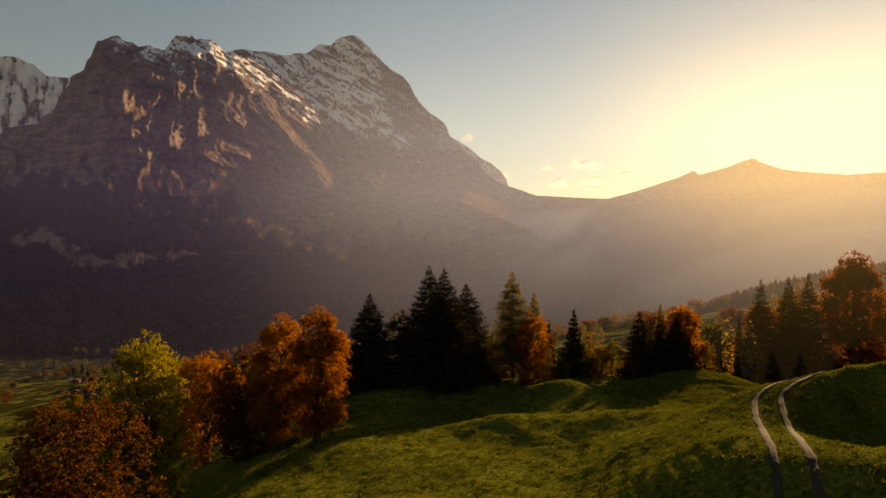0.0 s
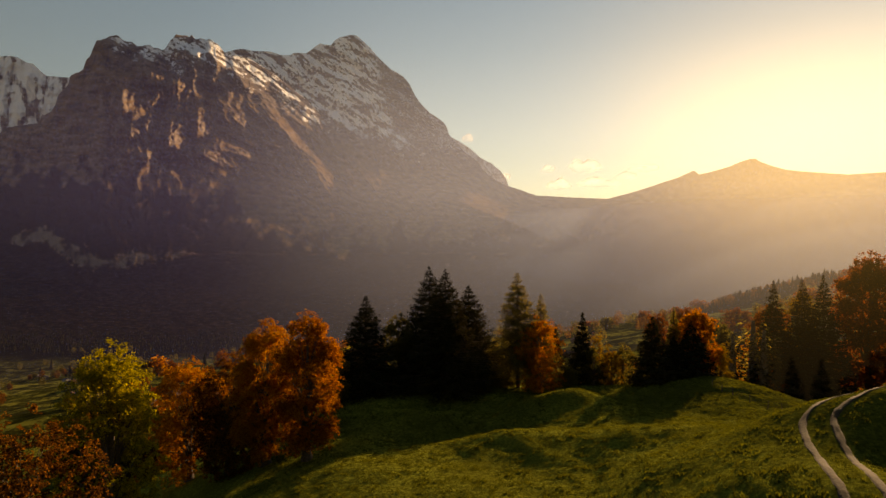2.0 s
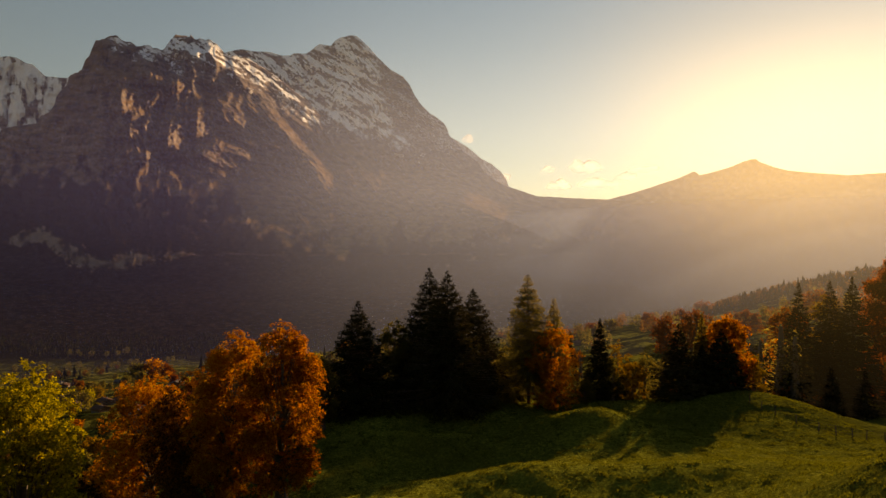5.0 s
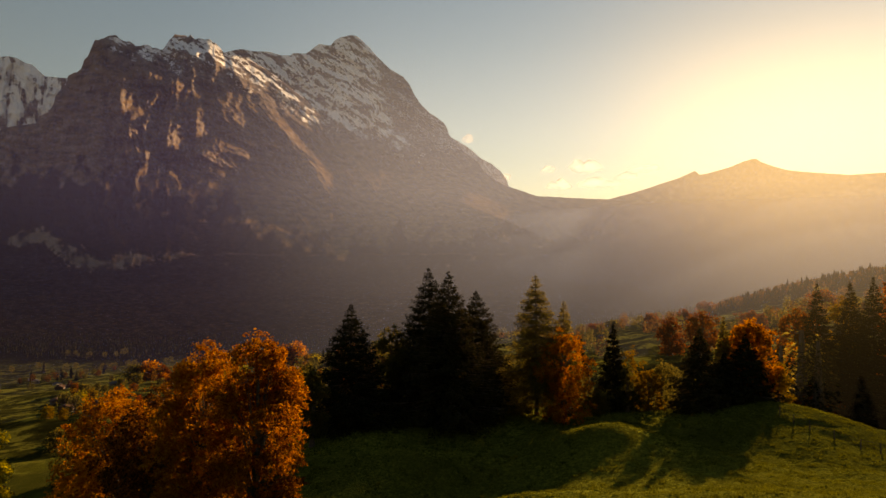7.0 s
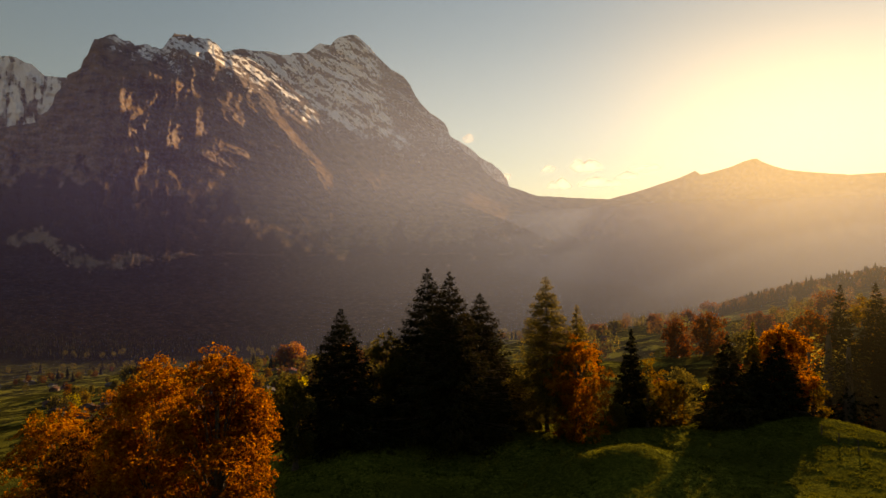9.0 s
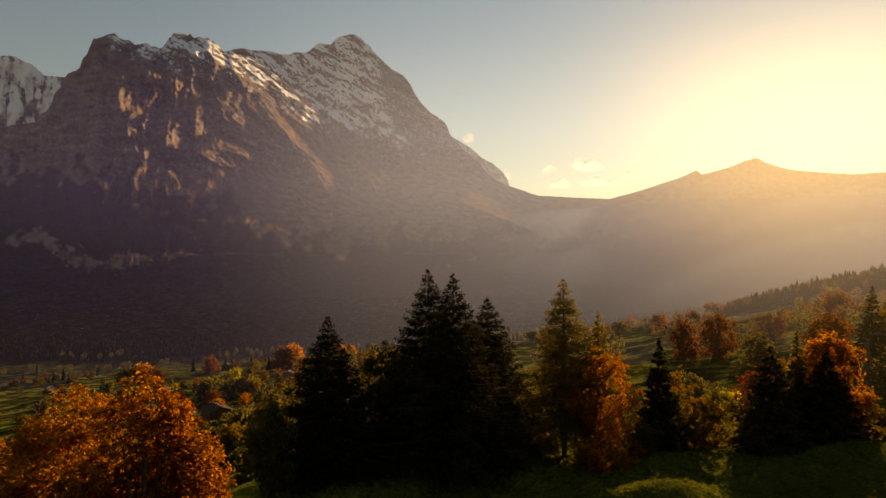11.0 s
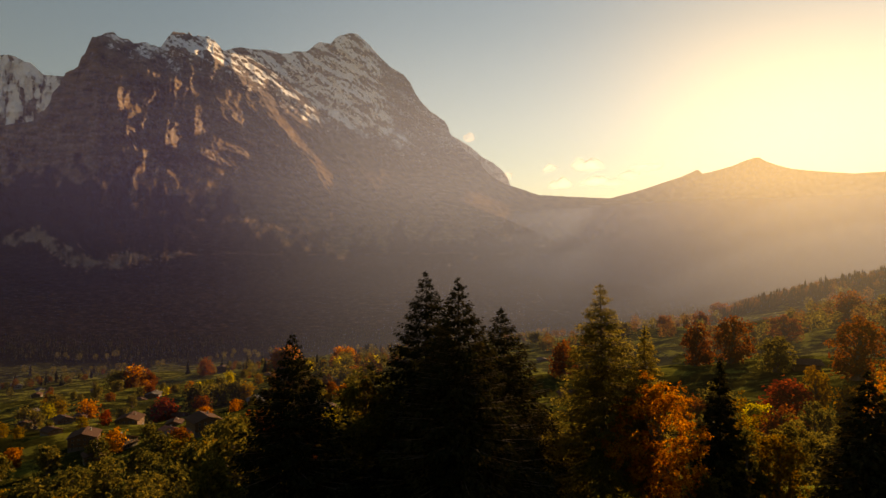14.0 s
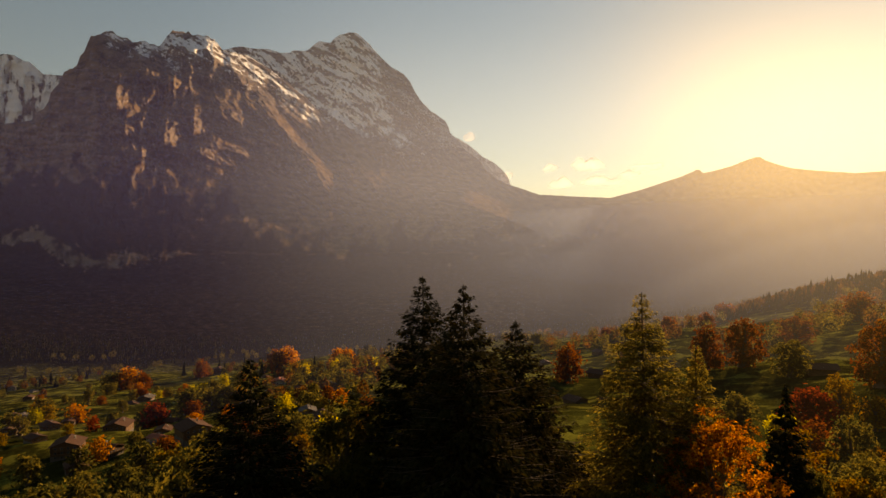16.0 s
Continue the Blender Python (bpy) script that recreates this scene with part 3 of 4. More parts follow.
def cloud_stuff():
    m, n, l, out = material("cloud")
    clear = n.new("ShaderNodeBsdfTransparent")
    lit = n.new("ShaderNodeBsdfTranslucent")
    lit.inputs[0].default_value = (0.95, 0.93, 0.88, 1)
    film = n.new("ShaderNodeMixShader")
    film.inputs[0].default_value = 0.16
    l.new(clear.outputs[0], film.inputs[1])
    l.new(lit.outputs[0], film.inputs[2])
    l.new(film.outputs[0], out.inputs[0])
    return m


CLOUD = cloud_stuff()


def cloud(u, w, wide, tall, seed, ahead=4880.0):
    """A small heap of cloud far off behind the saddle, one lumpy skin."""
    rng = np.random.default_rng(seed)
    a, b = np.meshgrid(np.linspace(0, 2 * np.pi, 72), np.linspace(0.02, np.pi - 0.02, 30))
    lump = 1 + 0.5 * fractal(a * 20 + seed * 50, b * 20, 22, 4, seed, 0.6)
    x, y, z = np.cos(a) * np.sin(b) * lump, np.sin(a) * np.sin(b) * lump, np.cos(b) * lump
    z = np.where(z < 0, z * 0.35, z * (0.6 + 0.7 * np.abs(np.sin(2.6 * x + seed))))
    place = np.array([u, 1000, w]) * ahead / 1000
    return set_material(mesh_from("cloud", (place + np.stack([x * wide, y * 30, z * tall], -1) * (ahead / 1000)).reshape(-1, 3), sheet(30, 72), True), CLOUD)


for i, (u, w, wide, tall) in enumerate(((172, 145, 11, 6), (232, 148, 26, 13), (190, 118, 20, 10), (255, 122, 34, 9), (330, 147, 22, 5), (40, 196, 9, 5), (300, 135, 16, 6), (104, 133, 7, 5))):
    tagged(new("backdrop_cloud", cloud(u, w, wide, tall, 970 + i)), "small pale evening cloud above the saddle", "cloud", kind="structure")


def beam_air(density):
    """An added film that imitates sunbeams: it lies along the sun's rays, so that the shadow of the ridge draws long
    beams on it.
    """
    m, n, l, out = material("sunbeam_haze")
    clear = n.new("ShaderNodeBsdfTransparent")
    lit = n.new("ShaderNodeBsdfDiffuse")
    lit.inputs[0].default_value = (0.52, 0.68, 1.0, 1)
    # normal fixed at the sun, so the film is lit though almost edge-on
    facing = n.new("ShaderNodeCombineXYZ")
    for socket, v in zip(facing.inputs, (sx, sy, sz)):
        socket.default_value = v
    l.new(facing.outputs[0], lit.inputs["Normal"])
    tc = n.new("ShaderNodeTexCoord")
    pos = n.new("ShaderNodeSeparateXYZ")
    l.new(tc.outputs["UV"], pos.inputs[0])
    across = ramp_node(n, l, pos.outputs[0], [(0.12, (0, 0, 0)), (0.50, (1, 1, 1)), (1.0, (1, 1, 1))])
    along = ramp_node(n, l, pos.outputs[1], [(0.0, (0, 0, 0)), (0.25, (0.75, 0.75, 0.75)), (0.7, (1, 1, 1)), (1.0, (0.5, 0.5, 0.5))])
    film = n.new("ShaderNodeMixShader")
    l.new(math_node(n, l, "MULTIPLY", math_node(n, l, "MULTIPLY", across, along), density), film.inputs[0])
    l.new(clear.outputs[0], film.inputs[1])
    l.new(lit.outputs[0], film.inputs[2])
    l.new(film.outputs[0], out.inputs[0])
    return m


def beam_layer(rise, slip, start, u0):
    """A sloping film from the valley up to the saddle, added to imitate sunbeams in haze."""
    depth, u = np.linspace(1250, 4700, 24), np.linspace(u0, 0.85, 24)
    D, U = np.meshgrid(depth, u, indexing="ij")
    X = U * D
    me = mesh_from("beams", np.stack([X, D, start + rise * D + slip * X], -1).reshape(-1, 3), sheet(24, 24), True)
    uv = me.uv_layers.new(name="place")
    spot = np.stack(np.meshgrid(np.linspace(0, 1, 24), np.linspace(0, 1, 24)), -1).reshape(-1, 2)
    corner = np.zeros(len(me.loops), np.int32)
    me.loops.foreach_get("vertex_index", corner)
    uv.data.foreach_set("uv", spot[corner].astype(np.float32).ravel())
    return me


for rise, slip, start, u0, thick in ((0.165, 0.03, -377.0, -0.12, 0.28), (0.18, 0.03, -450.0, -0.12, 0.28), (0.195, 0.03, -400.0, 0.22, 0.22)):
    tagged(new("backdrop_haze", set_material(beam_layer(rise, slip, start, u0), beam_air(thick))), "added haze film imitating sunbeams below the saddle", "haze", kind="structure")


# ---- trees ----
def part(name, me, mat, parent, label=""):
    ob = new(name, me)
    if mat and not me.materials:
        me.materials.append(mat)
    ob.parent = parent
    if label:
        tagged(ob, label)
    return ob


def tube(path, radii, sides=6):
    """Verts and faces of a tapered tube along a path."""
    path = np.asarray(path, float)
    ang = np.arange(sides) / sides * 2 * np.pi
    d = np.gradient(path, axis=0)
    d /= np.linalg.norm(d, axis=1)[:, None] + 1e-9
    ref = np.where(np.abs(d[:, 2:3]) > 0.9, np.array([[1.0, 0, 0]]), np.array([[0, 0, 1.0]]))
    u = np.cross(d, ref)
    u /= np.linalg.norm(u, axis=1)[:, None] + 1e-9
    v = np.cross(d, u)
    ring = path[:, None] + np.asarray(radii)[:, None, None] * (np.cos(ang)[None, :, None] * u[:, None] + np.sin(ang)[None, :, None] * v[:, None])
    n, f = len(path), []
    for i in range(n - 1):
        for k in range(sides):
            a, b = i * sides + k, i * sides + (k + 1) % sides
            f.append((a, b, b + sides, a + sides))
    return ring.reshape(-1, 3), np.array(f)


def joined(pieces):
    vs, fs, at = [], [], 0
    for v, f in pieces:
        vs.append(v)
        fs.append(np.asarray(f) + at)
        at += len(v)
    return np.vstack(vs), np.vstack(fs)


def leaves(centres, normals, length, width, rng, fold=0.25):
    """Many small folded leaf-shaped quads."""
    n = len(centres)
    normals = normals / (np.linalg.norm(normals, axis=1)[:, None] + 1e-9)
    r = rng.normal(size=(n, 3))
    u = np.cross(normals, r)
    u /= np.linalg.norm(u, axis=1)[:, None] + 1e-9
    w = np.cross(normals, u)
    L = (length * rng.uniform(0.6, 1.3, n))[:, None]
    W = (width * rng.uniform(0.6, 1.3, n))[:, None]
    a, c = centres - u * L / 2, centres + u * L / 2 - normals * L * 0.15
    b, d = centres + w * W / 2 + normals * W * fold, centres - w * W / 2 + normals * W * fold
    verts = np.stack([a, b, c, d], 1).reshape(-1, 3)
    return verts, np.arange(4 * n).reshape(n, 4)


def broadleaf(name, h, r, n_leaves, mat, seed, bottom=0.16, size=0.30, shape=1.0, clumps=70, limbs=0.6):
    """A tree with a forked trunk, limbs and a lumpy crown. shape: above 1 is pointed at the top, below 1 is broad."""
    rng = np.random.default_rng(seed)
    thing = new(name)
    lo, hi = bottom * h, h
    cz = np.sort(rng.uniform(0, 1, clumps))
    prof = np.clip(1 - np.abs((cz - 0.42) / np.where(cz > 0.42, 0.64, 0.56)) ** (2.6 / shape), 0.02, 1) ** 0.55
    ang = rng.uniform(0, 2 * np.pi, clumps)
    rad = r * prof * np.sqrt(rng.uniform(0.10, 0.9, clumps)) * 0.9
    lean = rng.normal(size=2) * 0.04 * r
    c = np.stack([np.cos(ang) * rad + lean[0] * cz, np.sin(ang) * rad + lean[1] * cz, lo + (hi - lo) * (0.04 + 0.88 * cz)], 1)
    crad = (0.17 + 0.17 * rng.uniform(size=clumps)) * r * (0.6 + 0.5 * prof) * (80 / max(80, clumps)) ** 0.30
    crad[-1] = 0.24 * r
    c[-1] = (lean[0], lean[1], hi - crad[-1] * 0.7)
    c[-2] = (lean[0] + 0.2 * r, lean[1], hi - 0.42 * r)
    c[-3] = (lean[0] - 0.22 * r, lean[1] - 0.1 * r, hi - 0.5 * r)
    crad[-3:-1] = 0.3 * r
    # trunk and limbs
    k = np.linspace(0, 1, 9)
    bend = np.stack([lean[0] * k + 0.03 * r * np.sin(5 * k + seed), lean[1] * k + 0.03 * r * np.cos(4 * k + seed), k * h * 0.86], 1)
    base = 0.022 * h + 0.06
    pieces = [tube(bend, base * (1 - 0.93 * k) * (1 + 0.7 * np.exp(-k * 18)), 8)]
    for i in rng.permutation(clumps)[:int(clumps * limbs)]:
        t = np.clip((c[i, 2] / h) * rng.uniform(0.45, 0.75), 0.12, 0.84)
        s = np.array([np.interp(t, k, bend[:, j]) for j in range(3)])
        e = c[i]
        m1 = s * 0.62 + e * 0.38 + np.array([0, 0, 0.05 * h])
        pieces.append(tube([s, m1, e], np.array([0.30, 0.2, 0.06]) * base * (1.1 - t), 5))
    part("trunk", set_material(mesh_from("trunk", *joined(pieces), True), BARK), None, thing)
    # twigs on the skin of each clump, hanging a little, each with its tuft of leaves
    twigs = max(clumps * 3, n_leaves // 16)
    who = rng.choice(clumps, twigs, p=crad ** 2 / np.sum(crad ** 2))
    d = rng.normal(size=(twigs, 3))
    d /= np.linalg.norm(d, axis=1)[:, None]
    tuft = c[who] + crad[who][:, None] * np.cbrt(rng.uniform(0.2, 1.5, twigs))[:, None] * d * np.array([1.05, 1.05, 0.80])
    along = d * np.array([1, 1, 0.35]) + rng.normal(size=(twigs, 3)) * 0.3 - np.array([0, 0, 0.45])
    along /= np.linalg.norm(along, axis=1)[:, None]
    on = rng.integers(0, twigs, n_leaves)
    spread = size * 1.15
    q = along[on] * (rng.uniform(-1.2, 1.4, n_leaves) * spread)[:, None] + rng.normal(size=(n_leaves, 3)) * spread * 0.42
    nrm = 0.6 * d[on] + rng.normal(size=(n_leaves, 3)) * 0.5 + np.array([0, 0, 0.7])
    v, f = leaves(tuft[on] + q, nrm, size * 1.1, size * 0.8, rng)
    part("crown", set_material(mesh_from("crown", v, f), mat), None, thing)
    return thing


def conifer(name, h, r, mat, seed, whorls=58, per=16, spray=0.34, sparse=0.85, droop=0.20, skirt=0.05, power=0.92):
    """A straight trunk with whorls of hanging branches clothed in needle sprays."""
    rng = np.random.default_rng(seed)
    thing = new(name)
    k = np.linspace(0, 1, 10)
    sway = np.stack([0.025 * np.sin(3 * k + seed) * r * k, 0.025 * np.cos(2.3 * k + seed) * r * k, k * h], 1)
    base = 0.012 * h + 0.06
    pieces = [tube(sway, base * (1 - 0.96 * k) + 0.012, 7)]
    cs, us, ws, ls = [], [], [], []
    for i in range(whorls):
        t = skirt + (1 - skirt) * ((i + rng.uniform(-0.3, 0.3)) / whorls)
        if t > 0.995 or t < 0:
            continue
        reach = 1.58 * r * (1 - t) ** power * (1.0 if t > 0.18 else 0.75 + t * 1.4)
        root = np.array([np.interp(t, k, sway[:, j]) for j in range(3)])
        n = max(3, int(per * sparse * (0.55 + 0.45 * (1 - t))))
        a0 = rng.uniform(0, 6.28)
        for j in range(n):
            a = a0 + j * 6.283 / n + rng.normal() * 0.3
            tj = min(0.992, max(skirt * 0.6, t + rng.uniform(-1.1, 1.1) / whorls))
            root = np.array([np.interp(tj, k, sway[:, q]) for q in range(3)])
            L = max(0.16, reach * (rng.uniform(0.62, 1.0) if rng.uniform() < 0.7 else rng.uniform(0.9, 1.14)))
            out = np.array([np.cos(a), np.sin(a), 0])
            s = np.linspace(0, 1, 5)
            rise = (0.42 * (t - 0.35)) * L
            path = root + out * (L * s)[:, None] + np.array([0, 0, 1.0]) * (rise * s - droop * L * s ** 1.6 + 0.20 * L * s ** 4)[:, None]
            if L > 1.0:
                pieces.append(tube(path[[0, 2, 4]], np.array([0.030, 0.02, 0.008]) * (0.5 + 0.25 * L), 3))
            m = int((5 + L * 14) * sparse * min(1.0, 0.34 / spray)) + 1
            p = np.sqrt(rng.uniform(0.03, 1.0, m))
            side = np.array([-np.sin(a), np.cos(a), 0])
            sgn = rng.choice([-1, 1], m)
            pos = np.stack([np.interp(p, s, path[:, q]) for q in range(3)], 1)
            w = rng.uniform(0, 0.32, m) * L * (1.05 - p * 0.8)
            pos = pos + side * (sgn * w)[:, None] + np.array([0, 0, -1]) * (rng.uniform(0, 0.26, m) * (0.5 + L * 0.35))[:, None]
            u = out * rng.uniform(0.6, 1.2, m)[:, None] + side * (sgn * rng.uniform(0.1, 0.8, m))[:, None] + np.array([0, 0, -1]) * rng.uniform(-0.15, 0.6, m)[:, None]
            cs.append(pos)
            us.append(u)
            ls.append(np.full(m, spray * (0.55 + 0.45 * min(1, L / (0.5 * r)))))
    cs, us, ls = np.vstack(cs), np.vstack(us), np.concatenate(ls)
    us /= np.linalg.norm(us, axis=1)[:, None]
    n = len(cs)
    side = np.cross(us, rng.normal(size=(n, 3)) * 0.4 + np.array([0, 0, 1.0]))
    side /= np.linalg.norm(side, axis=1)[:, None] + 1e-9
    L, W = (ls * rng.uniform(0.7, 1.3, n))[:, None], (ls * 0.24 * rng.uniform(0.7, 1.3, n))[:, None]
    v = np.stack([cs - us * L * 0.4, cs + side * W, cs + us * L * 0.6 - np.array([0, 0, 0.12]) * L, cs - side * W], 1).reshape(-1, 3)
    part("trunk", set_material(mesh_from("trunk", *joined(pieces), True), BARK), None, thing)
    part("crown", set_material(mesh_from("crown", v, np.arange(4 * n).reshape(n, 4)), mat), None, thing)
    return thing


def stand(thing, x, y, turn=0.0, scale=1.0, sink=0.15):
    thing.matrix_basis = pose(x, y, height(x, y) - sink, 0, 0, turn) @ Matrix.Diagonal((scale, scale, scale, 1))
    return thing


def plant(kind, x, y, top, r, mat, seed, label, category, group="", **more):
    """A tree whose top reaches that height, standing on the ground."""
    h = top - height(x, y) + 0.15
    make = conifer if kind in ("spruce_tree", "larch_tree") else broadleaf
    if make is conifer:
        t = conifer(kind, h, r, mat, seed, **more)
    else:
        n = more.pop("n", 9000)
        t = broadleaf(kind, h, r, n, mat, seed, **more)
    stand(t, x, y)
    return tagged(t, label, category, group)


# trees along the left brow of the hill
plant("maple_tree", -23.5, 39.0, -8.3, 4.8, SHADE_PAINTED_RUST, 11, "rust-orange maple low on the shaded slope", "maple tree", n=34000, bottom=0.03, size=0.17, clumps=110)
plant("maple_tree", -24.8, 50.5, -6.0, 3.8, LIME, 12, "tall yellow-green maple on the slope", "maple tree", n=44000, bottom=0.05, size=0.16, shape=0.95, clumps=120)
plant("maple_tree", -29.0, 75.0, -11.4, 4.8, ORANGE, 13, "orange maple with a few green leaves", "maple tree", n=30000, bottom=0.06, size=0.2, clumps=90)
plant("maple_tree", -30.5, 58.0, -13.5, 4.6, SHADE_PAINTED_RUST, 14, "dark rust maple in the shade below the brow", "maple tree", n=13000, bottom=0.05, size=0.3)
plant("maple_tree", -17.0, 64.0, -5.9, 3.5, ORANGE, 15, "deep orange maple beside its taller twin", "maple tree", "pair of orange maples", n=50000, bottom=0.05, size=0.155, shape=1.25, clumps=105)
plant("maple_tree", -12.5, 61.5, -4.9, 3.1, ORANGE, 16, "bright orange sunlit maple on the brow", "maple tree", "pair of orange maples", n=50000, bottom=0.06, size=0.155, shape=1.15, clumps=110)
plant("maple_tree", -21.5, 67.0, -9.5, 4.0, SHADE_PAINTED_RUST, 17, "dark orange maple half hidden among other trees", "maple tree", n=30000, bottom=0.03, size=0.19, clumps=90)
plant("birch_tree", -14.2, 86.0, -11.5, 1.9, OLIVE, 18, "slender yellowing birch beside dark spruces", "birch tree", n=7000, bottom=0.1, size=0.22, shape=1.4, clumps=45)
plant("ash_tree", -6.8, 97.5, -8.4, 3.1, OLIVE, 19, "olive-gold ash tree behind a spruce", "ash tree", n=14000, bottom=0.08, size=0.22)

# the dark spruces in the middle
plant("spruce_tree", -11.1, 92.0, -5.2, 4.4, NEEDLES, 31, "dark spruce standing a little apart", "spruce tree", "dark spruces on the hill", whorls=58, per=18, spray=0.36)
plant("spruce_tree", -2.2, 99.5, -1.1, 5.3, NEEDLES, 32, "tall dark spruce, one of a close group", "spruce tree", "dark spruces on the hill", whorls=64, per=19, spray=0.37)
plant("spruce_tree", 0.3, 93.5, -1.4, 5.1, NEEDLES, 33, "tall dark spruce, one of a close group", "spruce tree", "dark spruces on the hill", whorls=64, per=19, spray=0.37)
plant("spruce_tree", 3.9, 100.0, -4.0, 5.2, NEEDLES, 34, "tall dark spruce, one of a close group", "spruce tree", "dark spruces on the hill", whorls=62, per=18, spray=0.37)
plant("spruce_tree", 17.6, 101.5, -10.2, 1.2, NEEDLES, 35, "small dark spruce beside an orange tree", "spruce tree", "dark spruces on the hill", whorls=32, spray=0.45)
plant("spruce_tree", 21.4, 100.0, -8.2, 2.0, NEEDLES, 36, "narrow dark spruce above the bushes", "spruce tree", "dark spruces on the hill", whorls=36, spray=0.5)
plant("spruce_tree", 31.2, 97.0, -8.6, 2.9, NEEDLES, 37, "narrow dark spruce behind the knoll", "spruce tree", "dark spruces on the hill", whorls=36, spray=0.5)
plant("spruce_tree", 37.6, 98.5, -9.5, 3.0, NEEDLES, 38, "dark spruce in front of an orange maple", "spruce tree", "dark spruces on the hill", whorls=34, spray=0.5)
plant("spruce_tree", 34.6, 97.6, -11.6, 2.2, NEEDLES, 45, "low dark spruce between taller trees behind the knoll", "spruce tree", "dark spruces on the hill", whorls=30, spray=0.5)
plant("larch_tree", 11.0, 96.5, -2.0, 4.0, LARCH, 39, "tall thin yellowing larch with a bare trunk", "larch tree", "larches", whorls=48, per=14, sparse=1.5, droop=0.30, skirt=0.2, spray=0.22, power=0.8)
plant("larch_tree", 14.6, 97.5, -5.2, 2.5, LARCH, 40, "smaller yellowing larch beside a taller one", "larch tree", "larches", whorls=44, per=14, sparse=1.5, droop=0.34, skirt=0.15, spray=0.21, power=0.8)
plant("larch_tree", 35.6, 100.0, -7.4, 1.7, LARCH, 41, "thin yellowing larch among darker trees", "larch tree", "larches", whorls=42, sparse=0.9, droop=0.3, skirt=0.15, spray=0.34)
plant("larch_tree", 8.0, 103.0, -13.0, 2.6, LARCH, 42, "low olive larch behind dark spruces", "larch tree", "larches", whorls=34, sparse=0.95, droop=0.3, spray=0.38)
plant("cherry_tree", 13.8, 93.0, -8.2, 3.6, ORANGE, 43, "pear-shaped orange cherry tree by the larch", "cherry tree", n=19000, bottom=0.02, size=0.17, shape=1.35, clumps=75)
plant("maple_tree", 39.4, 101.0, -8.0, 3.6, ORANGE, 44, "orange maple on the back of the knoll", "maple tree", n=14000, bottom=0.06, size=0.28)

# bushes along the back of the hill
for i, (x, y, top, r, mat) in enumerate(((22.8, 98.5, -13.6, 1.8, OLIVE), (25.8, 99.5, -14.2, 2.0, GOLD), (28.2, 102.0, -13.4, 2.2, OLIVE), (8.6, 96.5, -16.8, 1.9, OLIVE),
                                         (5.5, 93.0, -19.0, 1.5, OLIVE), (34.3, 98.8, -13.8, 1.6, GOLD), (43.2, 101.0, -13.5, 1.6, GOLD), (18.5, 96.5, -16.0, 1.6, OLIVE),
                                         (-6.8, 89.0, -19.0, 2.2, OLIVE), (-16.5, 79.0, -19.0, 2.5, OLIVE), (-13.5, 72.0, -18.8, 1.6, RUST), (25.2, 104.0, -12.0, 2.4, GOLD))):
    plant("bush", x, y, top, r, mat, 60 + i, "olive and yellow bush on the edge of the meadow", "bush", "bushes behind the hill", n=3200, bottom=0.0, size=0.22, shape=0.8, clumps=34)

# the group beyond the track
for i, (x, y, top, r) in enumerate(((77.0, 148.0, -5.0, 5.0), (82.5, 146.0, -4.3, 5.4), (88.0, 147.0, -3.6, 5.2))):
    plant("spruce_tree", x, y, top, r, NEEDLES, 80 + i, "tall spruce in a hazy group beyond the track", "spruce tree", "spruces beyond the track", whorls=66, per=18, spray=0.62)
plant("beech_tree", 101.0, 151.0, 1.9, 8.6, COPPER, 85, "huge copper-red beech beyond the track", "beech tree", n=30000, bottom=0.03, size=0.55, clumps=170, limbs=0.3)
plant("beech_tree", 116.0, 158.0, -7.0, 7.5, ORANGE, 86, "broad orange beech beyond the track", "beech tree", n=14000, bottom=0.04, size=0.45)
plant("maple_tree", 77.5, 158.0, -18.5, 4.8, ORANGE, 87, "round bright orange maple in a hollow", "maple tree", n=11000, bottom=0.05, size=0.34)
plant("maple_tree", 94.0, 166.0, -9.0, 5.0, GOLD, 88, "golden maple behind spruces", "maple tree", n=9000, bottom=0.05, size=0.4)


# ---- trees of the middle distance ----
def patterns(kind, mats, seed, **k):
    return [broadleaf(kind, 1.0, k.get("r", 0.42), k.get("n", 1800), m, seed + i, bottom=0.03, size=k.get("size", 0.074), clumps=90, shape=k.get("shape", 0.8), limbs=0.2) for i, m in enumerate(mats)]


KINDS = ("orange", "rust", "olive", "gold", "crimson", "lime")
ROUND_FAR = dict(zip(KINDS, patterns("maple_tree", (ORANGE, RUST, OLIVE, GOLD, CRIMSON, LIME), 130, n=520, size=0.125)))
ROUND = dict(zip(KINDS, patterns("maple_tree", (ORANGE, RUST, OLIVE, GOLD, CRIMSON, LIME), 120, n=950, size=0.098)))
ROUND_NEAR = dict(zip(KINDS, patterns("maple_tree", (ORANGE, RUST, OLIVE, GOLD, CRIMSON, LIME), 110, n=2600, size=0.056)))
FIRS = [conifer("spruce_tree", 1.0, 0.17, NEEDLES, 140 + i, whorls=30, per=11, spray=0.05) for i in range(2)]
LARCHES = [conifer("larch_tree", 1.0, 0.15, LARCH, 150, whorls=26, per=10, spray=0.045)]
NAMES = {"orange": "orange", "rust": "rust-brown", "olive": "olive-green", "gold": "golden", "crimson": "crimson", "lime": "yellow-green"}
used = set()


